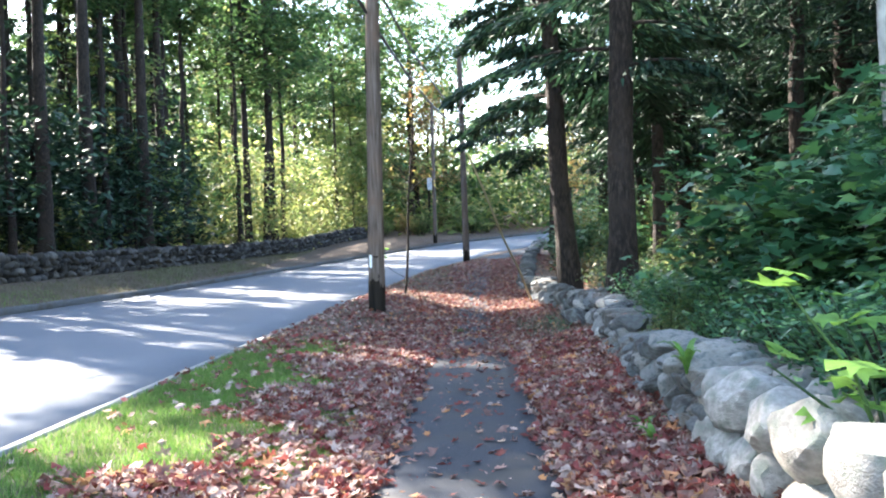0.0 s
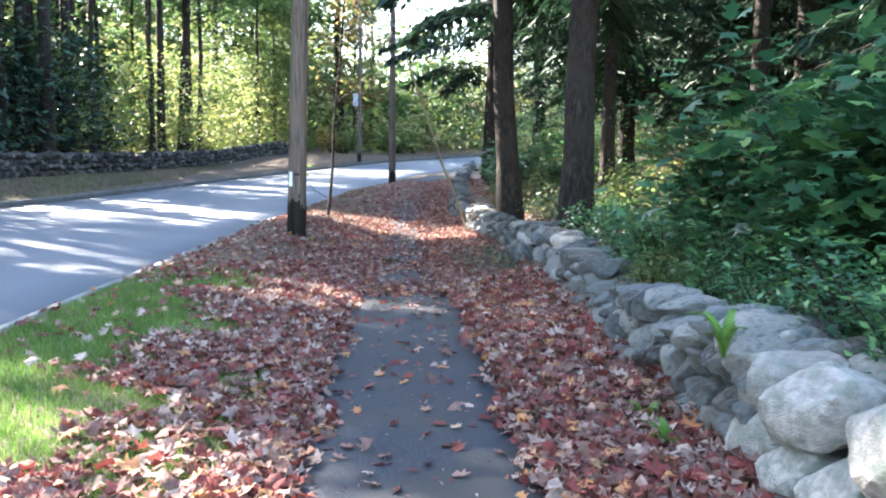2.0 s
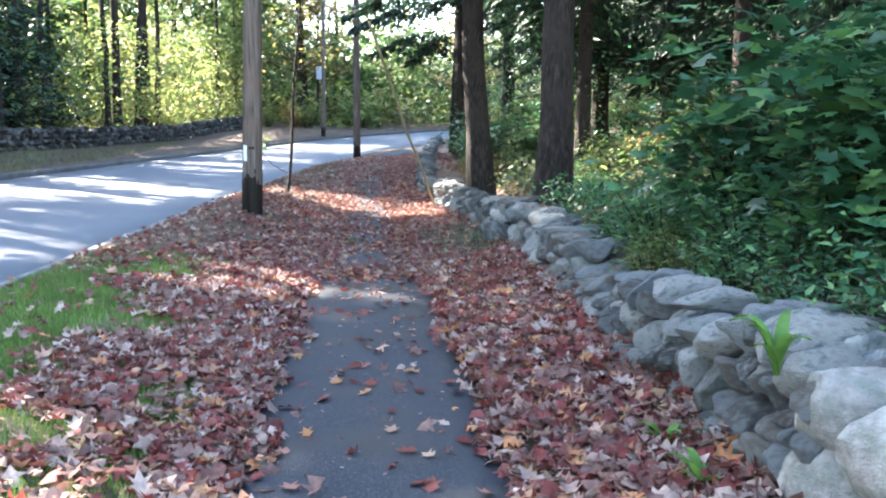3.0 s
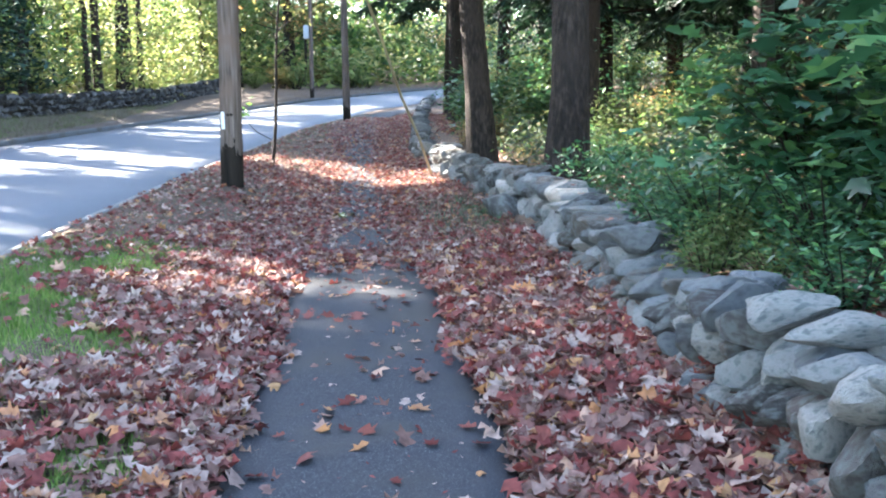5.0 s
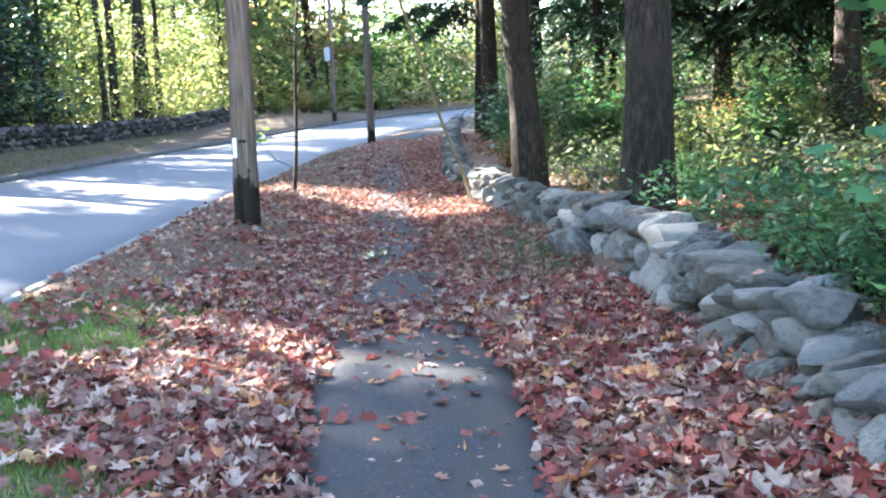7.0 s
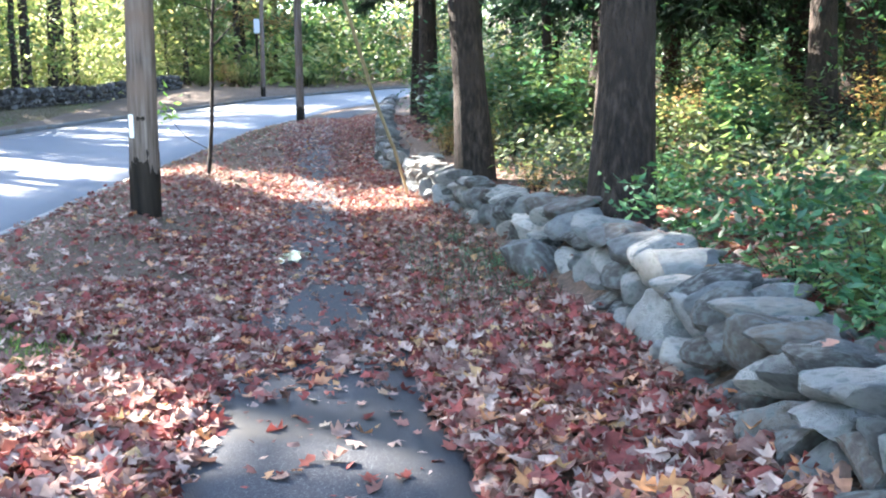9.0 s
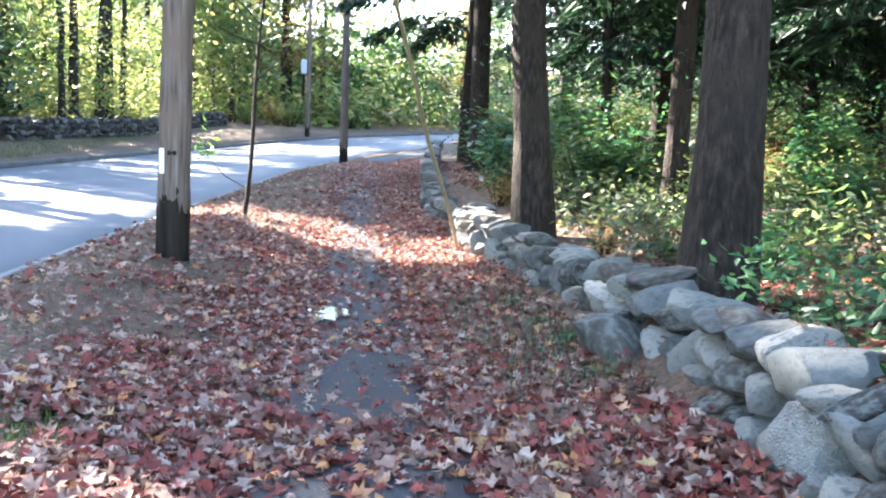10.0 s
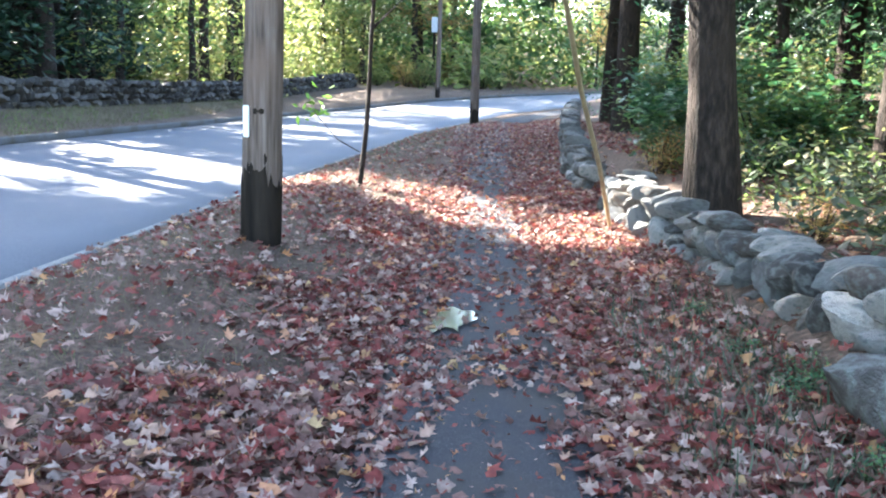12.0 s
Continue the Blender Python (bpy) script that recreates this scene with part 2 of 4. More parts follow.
def left_wall_line(y):
    return along(y, (-60, 10, 37, 55, 71, 100), (-15, -15, -14, -11.8, -8.5, -2))


def columns(y):
    """Places across the way, with their heights, from the left to the right."""
    xn, zn = near_edge(y); xf, zf = far_edge(y); pm, ph = path_mid(y), path_height(y)
    wall = min(left_wall_line(y), xf - 2.0)
    verge = along(y, (-200, 10, 14, 18, 24, 40, 60, 400), (0.13, 0.13, 0.18, 0.3, 0.36, 0.55, 1.1, 8)) if y < 60 else zn + 0.1
    side = along(y, (-200, 40, 60, 400), (0, 0, 0.3, 0.3))
    return [(-400, zf + 14), (-90, zf + 3.2), (-40, zf + 1.4), (wall - 1, zf + 0.55), (wall + 0.5, zf + 0.48), (xf - 0.16, zf + 0.13), (xf - 0.1, zf - 0.25), (xn + 0.06, zn - 0.25),
            (xn + 0.12, zn + 0.035), (0.4 * pm + 0.6 * xn - 0.1, verge), (pm - 0.75, ph + 0.04), (pm - 0.52, ph - 0.03), (pm + 0.55, ph - 0.03),
            (pm + 0.72, ph + 0.06), (pm + 1.4, ph + 0.13), (pm + 2.1, ph + 0.5 + side), (pm + 5, ph + 0.72 + side), (pm + 16, ph + 1.3 + side), (pm + 60, ph + 2.5), (pm + 400, ph + 22)]


def height(x, y):
    c = columns(y)
    return float(np.interp(x, [p[0] for p in c], [p[1] for p in c]))


SPLIT = [6, 5, 10, 8, 2, 5, 1, 8, 1, 8, 8, 1, 4, 1, 5, 4, 8, 8, 6, 4]
rows_y = np.concatenate([np.arange(-120, -8, 8), np.arange(-8, 30, 0.25), np.arange(30, 70, 1.0), np.arange(70, 130, 4), np.arange(130, 421, 20)])
grid = []
for y in rows_y:
    c = columns(y)
    line = []
    for k in range(len(c) - 1):
        for s in range(SPLIT[k]):
            f = s / SPLIT[k]
            x, z = c[k][0] + f * (c[k + 1][0] - c[k][0]), c[k][1] + f * (c[k + 1][1] - c[k][1])
            if s and k not in (6,):
                z += 0.035 * noise.noise((x * 1.3, y * 1.3, 0)) + (0.3 * noise.noise((x * 0.15, y * 0.15, 3)) if k < 3 or k > 15 else 0)
            line.append((x, y, z))
    line.append((c[-1][0], y, c[-1][1]))
    grid.append(line)
W = len(grid[0])
gi, gj = np.meshgrid(np.arange(len(grid) - 1), np.arange(W - 1), indexing="ij")
gf = np.stack([gi * W + gj, gi * W + gj + 1, (gi + 1) * W + gj + 1, (gi + 1) * W + gj], -1).reshape(-1, 4)
ground = tagged(new("ground", mesh_of("ground", np.array(grid).reshape(-1, 3), gf, SOIL, True)), "brown leaf-strewn earth of verge and wood floor", "ground", kind="structure")


def strip(name, ys, left, right, thick, mat, label, category):
    """A slab that follows two edges, each a function of y giving x and z."""
    V = []
    for y in ys:
        (a, za), (b, zb) = left(y), right(y)
        for k in range(7):
            f = k / 6
            V.append((a + f * (b - a), y, za + f * (zb - za) + 0.05 * thick * 4 * f * (1 - f)))
        V += [(b, y, zb - thick), (a, y, za - thick)]
    F = [(i * 9 + k, i * 9 + (k + 1) % 9, (i + 1) * 9 + (k + 1) % 9, (i + 1) * 9 + k) for i in range(len(ys) - 1) for k in range(9)]
    return tagged(new(name, mesh_of(name, V, F, mat)), label, category, kind="structure")


long_ys = np.concatenate([np.arange(-80, 20, 4), np.arange(20, 110, 1.5), np.arange(110, 380, 20)])
strip("road", long_ys, far_edge, near_edge, 0.2, ROAD, "grey asphalt road with a dappled worn surface", "road")
path_ys = np.concatenate([np.arange(-30, -4, 2), np.arange(-4, 50, 0.5), np.arange(50, 100, 3)])
strip("pavement", path_ys, lambda y: (path_mid(y) - 0.58 + 0.05 * noise.noise((y * 1.7, 0, 0)), path_height(y) + 0.012), lambda y: (path_mid(y) + along(y, (11, 13), (0.6, 0.53)) + 0.05 * noise.noise((y * 1.7, 9, 0)), path_height(y) + 0.012),
      0.1, ASPHALT, "narrow dark asphalt footpath strewn with leaves", "pavement")
strip("kerb_near", long_ys, lambda y: (near_edge(y)[0] - 0.01, near_edge(y)[1] + 0.045), lambda y: (near_edge(y)[0] + 0.09, near_edge(y)[1] + 0.05), 0.2, GRANITE, "low pale granite kerb beside the verge", "kerb")
strip("kerb_far", long_ys, lambda y: (far_edge(y)[0] - 0.17, far_edge(y)[1] + 0.15), lambda y: (far_edge(y)[0] - 0.06, far_edge(y)[1] + 0.13), 0.3, DARK_KERB, "raised dark dirty kerb across the road", "kerb")


# ---- stones ----
def rock_mesh(name, seed, level, mat, square=0.68, cut=(0.27, 0.44), cuts=11):
    """A field stone one metre across each way: a squarish ball with dents and flat breaks."""
    rng = np.random.default_rng(seed)
    bm = bmesh.new()
    bmesh.ops.create_icosphere(bm, subdivisions=level, radius=1.0)
    breaks = [(lambda v: v / np.linalg.norm(v))(rng.normal(size=3)) for _ in range(cuts)]
    deep = rng.uniform(*cut, cuts)
    skew = np.eye(3) + rng.uniform(-0.18, 0.18, (3, 3))
    P = []
    for v in bm.verts:
        d = np.array(v.co)
        p = 0.5 * np.sign(d) * np.abs(d) ** square @ skew
        p = p * (1 + 0.2 * noise.noise((d[0] * 1.3 + seed * 7, d[1] * 1.3, d[2] * 1.3)))
        for n, k in zip(breaks, deep):
            over = p @ n - k
            if over > 0:
                p = p - n * over * 0.96
        P.append(p * (1 + 0.07 * noise.noise((p[0] * 6, p[1] * 6 + seed, p[2] * 6)) + 0.03 * noise.noise((p[0] * 15, p[1] * 15, p[2] * 15 + seed))))
    P = np.array(P)
    P = (P - (P.max(0) + P.min(0)) / 2) / (P.max(0) - P.min(0))
    for v, p in zip(bm.verts, P):
        v.co = p
    me = bpy.data.meshes.new(name)
    bm.to_mesh(me); bm.free()
    me.polygons.foreach_set("use_smooth", np.ones(len(me.polygons), bool))
    me.set_sharp_from_angle(angle=radians(27))
    me.materials.append(mat)
    return me


ROCKS = [rock_mesh("stone", s, 3, FIELDSTONE) for s in range(18)]
BOULDERS = [rock_mesh("boulder", 70 + s, 3, PALE_STONE, 0.76, (0.37, 0.48), 7) for s in range(6)]
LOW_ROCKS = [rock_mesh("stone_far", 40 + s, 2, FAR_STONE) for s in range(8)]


def joined_stones(places, meshes, rng):
    pieces = []
    for m in places:
        me = meshes[rng.integers(len(meshes))]
        v = np.empty(len(me.vertices) * 3, np.float32); me.vertices.foreach_get("co", v); v = v.reshape(-1, 3)
        f = np.empty(len(me.loops), np.int32); me.loops.foreach_get("vertex_index", f); f = f.reshape(-1, 3)
        M = np.array(m)
        pieces.append((v @ M[:3, :3].T + M[:3, 3], f))
    return joined(pieces)


LEDGES = []


def stone_wall(label, line, y0, y1, tall, rng, deep=2, boulders_to=-99.0, lengths=(0.17, 0.38), heights=(0.13, 0.24), heroes=()):
    """A dry stone wall along x = line(y), piled stone on stone: each is laid into the lowest hollow of the pile.
    Stones of the face are objects of their own; heroes are large single stones: x, y, z, their three sizes and turns."""
    wall = tagged(new("stone_wall"), label, "wall")
    wall.location = (line(y0), y0, height(line(y0), y0))
    base = wall.location.copy()
    rest = []
    ys = np.arange(max(y0, boulders_to), y1, 0.02)
    full = np.array([tall(y) for y in ys])
    for layer in range(deep):
        pile = np.zeros(len(ys)) - 0.03
        limit = full if layer == 0 else np.where(ys < 13.4, full - 0.06, -1.0)
        for hx, hy, hz, sx, sy, sz, rx, ry, rz in heroes:
            if layer == 0:
                child("stone", ROCKS[rng.integers(len(ROCKS))], wall, at=pose(hx - base.x, hy - base.y, hz - base.z, rx, ry, rz) @ Matrix.Diagonal((sx, sy, sz, 1)))
                near = np.abs(ys - hy) < sy * 0.45
                pile[near] = np.maximum(pile[near], hz + sz * 0.42 - height(line(hy) - 0.1, hy))
        for _ in range(900):
            i = int(np.argmin(pile - limit))
            if pile[i] > limit[i] - 0.06:
                break
            a = b = i
            while a > 0 and pile[a - 1] < pile[i] + 0.05:
                a -= 1
            while b < len(ys) - 1 and pile[b + 1] < pile[i] + 0.05:
                b += 1
            small = along(ys[i], (9.6, 11.0), (0.62, 1.0))
            hh = rng.uniform(*heights) * along(ys[i], (9.6, 11.0), (0.85, 1.0)) * (1.3 if rng.uniform() < 0.15 else 1.0)
            length = rng.uniform(*lengths) * small
            if rng.uniform() < 0.2:
                length, hh = hh, min(length, limit[i] - pile[i] + 0.04)
            hh = max(0.07, min(hh, limit[i] - pile[i] + 0.06))
            room = (b - a + 1) * 0.02
            if room < 0.06:
                pile[a:b + 1] = pile[i] + 0.05
                continue
            length = room if room < length * 1.35 else length
            k = int(round(length / 0.02))
            a = a if rng.uniform() < 0.6 else max(a, b + 1 - k)
            b = min(len(ys), a + k)
            y, z = ys[a] + length / 2, float(np.max(pile[a:b]))
            cap = z + hh > limit[i] - 0.1
            wide = rng.uniform(0.34, 0.5) if cap else rng.uniform(0.26, 0.38)
            x = line(y) - 0.1 + wide / 2 + layer * 0.24 + rng.uniform(-0.035, 0.045) + 0.1 * z
            g = height(line(y) - 0.1, y)
            m = pose(x - base.x, y - base.y, g + z + hh / 2 - base.z, rng.uniform(-14, 14), rng.uniform(-14, 14), rng.uniform(-18, 18)) @ Matrix.Diagonal((wide, length * 1.0, hh * 1.05, 1))
            if layer == 0:
                child("stone", ROCKS[rng.integers(len(ROCKS))], wall, at=m)
            else:
                rest.append(m)
            pile[a:b] = z + hh * rng.uniform(0.9, 1.0)
            if cap and layer == 0 and y < 18:
                LEDGES.append((x, y, g + z + hh * 1.02))
        # the near end is piled from a few large pale boulders
        for course in range(2):
            y = y0 + 0.2 * course
            while y < boulders_to - 0.1:
                length, hh = rng.uniform(0.34, 0.58), rng.uniform(0.29, 0.36)
                x = line(y) + 0.1 + layer * 0.36 + rng.uniform(-0.04, 0.04) + 0.06 * course
                m = pose(x - base.x, y + length / 2 - base.y, height(line(y) - 0.1, y) + course * 0.29 + hh / 2 - 0.04 - base.z, rng.uniform(-12, 12), rng.uniform(-12, 12), rng.uniform(-25, 25))
                child("boulder", BOULDERS[rng.integers(len(BOULDERS))], wall, at=m @ Matrix.Diagonal((rng.uniform(0.36, 0.46), length * 1.06, hh * 1.08, 1)))
                y += length * rng.uniform(0.94, 1.02)
    if rest:
        V, F = joined_stones(rest, ROCKS, rng)
        tagged(child("stones", mesh_of("stones", V, F, FIELDSTONE_REST, True), wall), kind="stuff")
    return wall


def right_wall_line(y):
    return along(y, (-10, 5, 8, 12, 14, 16, 18, 20, 21, 23, 26), (1.54, 1.54, 1.57, 1.72, 1.86, 1.86, 1.76, 1.6, 1.46, 1.5, 1.8))


stone_wall("tumbled grey fieldstone wall along the footpath", right_wall_line, 0.5, 22.0,
           lambda y: along(y, (5, 6.5, 7.5, 8.4, 9.0, 9.6, 10.3, 11, 12, 13, 14.3, 15.2, 16, 18, 19.8, 21, 22), (0.52, 0.58, 0.52, 0.44, 0.28, 0.29, 0.34, 0.4, 0.42, 0.45, 0.36, 0.42, 0.34, 0.38, 0.48, 0.5, 0.3)),
           np.random.default_rng(3), 2, 5.8, heroes=((1.72, 14.62, 0.26, 0.44, 0.5, 0.46, 12, -20, 30), (1.86, 12.25, 0.3, 0.5, 0.6, 0.42, -16, 12, -20), (1.95, 15.55, 0.36, 0.5, 0.52, 0.34, 8, 10, 15)))
stone_wall("old fieldstone wall going on beyond the gap", lambda y: path_mid(y) + along(y, (20, 26, 34, 50), (1.25, 1.3, 1.7, 2.2)), 23.4, 46, lambda y: along(y, (23.4, 26), (0.22, 0.36)), np.random.default_rng(5), 1)


rng = np.random.default_rng(11)
far_wall = tagged(new("stone_wall"), "long fieldstone wall before the wood across the road, shade put into its colour", "wall")
places = []
for course in range(4):
    y = -12.0
    while y < 72:
        length = rng.uniform(0.26, 0.5)
        x = left_wall_line(y)
        places.append(pose(x + rng.uniform(-0.06, 0.06), y + length / 2, height(x, y) + 0.1 + course * 0.22 + rng.uniform(-0.05, 0.05), rng.uniform(-18, 18), rng.uniform(-12, 12), rng.uniform(-20, 20)) @ Matrix.Diagonal((0.5, length * 1.0, rng.uniform(0.24, 0.36), 1)))
        y += length * 0.95
near_ones = [m for m in places if 36 < m.translation.y < 57][:300]
keep = {id(m) for m in near_ones}
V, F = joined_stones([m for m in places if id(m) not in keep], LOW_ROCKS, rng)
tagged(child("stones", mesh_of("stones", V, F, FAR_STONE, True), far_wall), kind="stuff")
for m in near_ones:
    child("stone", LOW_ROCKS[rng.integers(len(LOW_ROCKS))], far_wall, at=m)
# ---- poles and cables ----
def utility_pole(x, y, lean, radius, tall, label, tag=False):
    pole = tagged(new("utility_pole"), label, "pole")
    pole.location = (x, y, height(x, y) - 0.05)
    hs = np.linspace(0, tall, 26)
    pts = np.stack([lean * hs, 0 * hs, hs], -1)
    V, F = tube(pts, radius * (1 - 0.28 * hs / tall) * (1 + 0.012 * np.sin(hs * 5)), 20)
    child("shaft", mesh_of("shaft", V, F, POLEWOOD, True), pole)
    hs = np.linspace(-0.1, 0.62, 8)
    pts = np.stack([lean * hs, 0 * hs, hs], -1)
    V, F = tube(pts, np.full(8, radius * 1.012), 48)
    top = len(V) - 48
    V[top:top + 48, 2] += [0.26 * noise.noise((k * 0.21, x, 0)) + 0.2 * noise.noise((k * 0.8, x, 4)) for k in range(48)]
    child("tarred_foot", mesh_of("tarred_foot", V, F, TAR, True), pole, "black tarred foot of the pole")
    if tag:
        bm = bmesh.new()
        bmesh.ops.create_cube(bm, size=1)
        bmesh.ops.bevel(bm, geom=bm.edges[:], offset=0.08, segments=1, affect="EDGES")
        me = bpy.data.meshes.new("tag"); bm.to_mesh(me); bm.free(); me.materials.append(TAGWHITE)
        child("tag", me, pole, "small white number plate", pose(-0.075, -radius - 0.002, 1.04, 0, 0, -28) @ Matrix.Diagonal((0.055, 0.012, 0.25, 1)))
        for dx, z, w, h in ((0.03, 1.12, 0.1, 0.07), (0.03, 0.62, 0.16, 0.1), (-0.05, 0.66, 0.06, 0.16), (0.09, 0.74, 0.05, 0.14)):
            a = np.linspace(dx / radius - w / 2 / radius, dx / radius + w / 2 / radius, 6)
            v = np.array([((radius * 1.004) * math.sin(t), -(radius * 1.004) * math.cos(t), z + s * h * (0.5 + 0.3 * math.sin(k * 2.3))) for s in (-0.5, 0.5) for k, t in enumerate(a)])
            child("scar", mesh_of("scar", v, np.array([(k, k + 1, k + 7, k + 6) for k in range(5)]), TAR), pole, "dark burnt scar on the pole")
    return pole


utility_pole(-1.80, 18.55, 0.02, 0.165, 9.5, "weathered grey-brown wooden utility pole with a tarred foot", True)
utility_pole(-0.27, 45.0, 0.0, 0.16, 10, "distant weathered wooden utility pole on the verge")
box_pole = utility_pole(-2.7, 68.5, 0.01, 0.15, 10, "far wooden utility pole across the road with a grey box")
bm = bmesh.new(); bmesh.ops.create_cube(bm, size=1); bmesh.ops.bevel(bm, geom=bm.edges[:], offset=0.06, segments=2, affect="EDGES")
me = bpy.data.meshes.new("box"); bm.to_mesh(me); bm.free(); me.materials.append(GREYMETAL)
child("meter_box", me, box_pole, "grey metal box", pose(-0.25, -0.15, 4.3) @ Matrix.Diagonal((0.34, 0.3, 0.85, 1)))


def cable(ends, sag, radius, name="overhead_cable"):
    pts = []
    for a, b in zip(ends[:-1], ends[1:]):
        for f in np.linspace(0, 1, 16, endpoint=False):
            p = np.array(a) * (1 - f) + np.array(b) * f
            p[2] -= sag * 4 * f * (1 - f)
            pts.append(p)
    pts.append(np.array(ends[-1]))
    V, F = tube(pts, np.full(len(pts), radius), 6)
    return tagged(new(name, mesh_of(name, V, F, CABLE, True)), "black sagging overhead cable strung between the poles", "cable", "overhead cables")


cable([(-1.95, -22, 6.2), (-1.9 + 0.1, 18.55 - 0.2, 6.1), (-0.27, 44.85, 7.2), (8.0, 72, 8.5)], 0.5, 0.032)
cable([(-1.95, -22, 6.9), (-1.62, 18.35, 6.7), (-0.2, 44.8, 7.7), (8.1, 72, 9.0)], 0.45, 0.026)
cable([(-2.2, -22, 8.6), (-1.7, 18.4, 8.6), (-0.27, 44.85, 9.4), (8.0, 72, 10.5)], 0.6, 0.016)

guard = tagged(new("guy_wire_guard"), "thin yellow-brown leaning rod at the stone wall", "rod")
V, F = tube([(1.36, 20.7, 0.2), (1.06, 19.4, 0.9), (0.72, 18.0, 1.55), (0.42, 16.6, 2.25), (0.1, 15.2, 2.95)], [0.021, 0.021, 0.02, 0.018, 0.016], 8)
child("rod", mesh_of("rod", V, F, BAMBOO, True), guard)


# ---- trees ----
def wobble(rng, n, amount):
    return np.cumsum(rng.normal(size=(n, 2)) * amount, axis=0) - 0


def leafy_tree(seed, tall, radius, crown_from, spread, leaves, size, leaf_mat, bark, label, lean=(0, 0), high=False):
    """A tree with a flared trunk, limbs, twigs and a loose crown of leaves."""
    rng = np.random.default_rng(seed)
    tree = tagged(new("tree"), label, "tree")
    hs = np.linspace(0, tall, 18)
    bend = np.zeros((18, 2)); bend[1:] = wobble(rng, 17, 0.06) + np.outer(hs[1:], lean)
    pts = np.column_stack([bend, hs])
    pts[0, 2] = -0.3
    radii = radius * np.maximum(0.06, 1 - 0.85 * hs / tall); radii[0] *= 1.75; radii[1] *= 1.12
    pieces = [tube(pts, radii, 12)]
    clumps = []
    count = 20
    for k in range(count):
        h = crown_from + (tall - crown_from) * (k + rng.uniform(0, 1)) / count
        p = np.array([np.interp(h, hs, pts[:, 0]), np.interp(h, hs, pts[:, 1]), h])
        a = k * 2.4 + rng.uniform(-0.5, 0.5)
        up = (h - crown_from) / (tall - crown_from)
        reach = spread * (0.45 + 0.65 * math.sin(math.pi * min(1, 0.1 + 0.9 * up)) if high else 1 - 0.65 * up) * rng.uniform(0.6, 1.15)
        way = np.array([math.cos(a), math.sin(a), rng.uniform(0.15, 0.7)])
        ln = [p + way * reach * f + np.array([0, 0, -0.12 * reach * f * f]) + rng.normal(size=3) * 0.1 * f for f in np.linspace(0, 1, 5)]
        pieces.append(tube(ln, radius * 0.34 * (1 - h / tall * 0.6) * np.linspace(1, 0.15, 5), 5))
        for f in (0.45, 0.65, 0.82, 1.0):
            c = p + way * reach * f
            for _ in range(2):
                end = c + rng.normal(size=3) * np.array([0.5, 0.5, 0.35]) * (0.5 + 0.22 * reach)
                pieces.append(tube([c, (c + end) / 2 + rng.normal(size=3) * 0.06, end], np.array([0.025, 0.016, 0.006]) * (0.5 + radius * 3), 3))
                clumps.append(end)
    child("trunk", mesh_of("trunk", *pieces[0], bark, True), tree)
    V, F = joined(pieces[1:])
    tagged(child("branchwork", mesh_of("branchwork", V, F, bark, True), tree), kind="stuff")
    clumps = np.array(clumps)
    pick = rng.integers(0, len(clumps), leaves)
    P = clumps[pick] + rng.normal(size=(leaves, 3)) * np.array([0.55, 0.55, 0.3]) * (0.35 + 0.13 * spread)
    V, F = scatter(OVAL, P, rng.uniform(0.6, 1.3, leaves) * size, frames_at(leaves, rng, 0.5))
    child("crown", mesh_of("crown", V, F, leaf_mat), tree)
    return tree


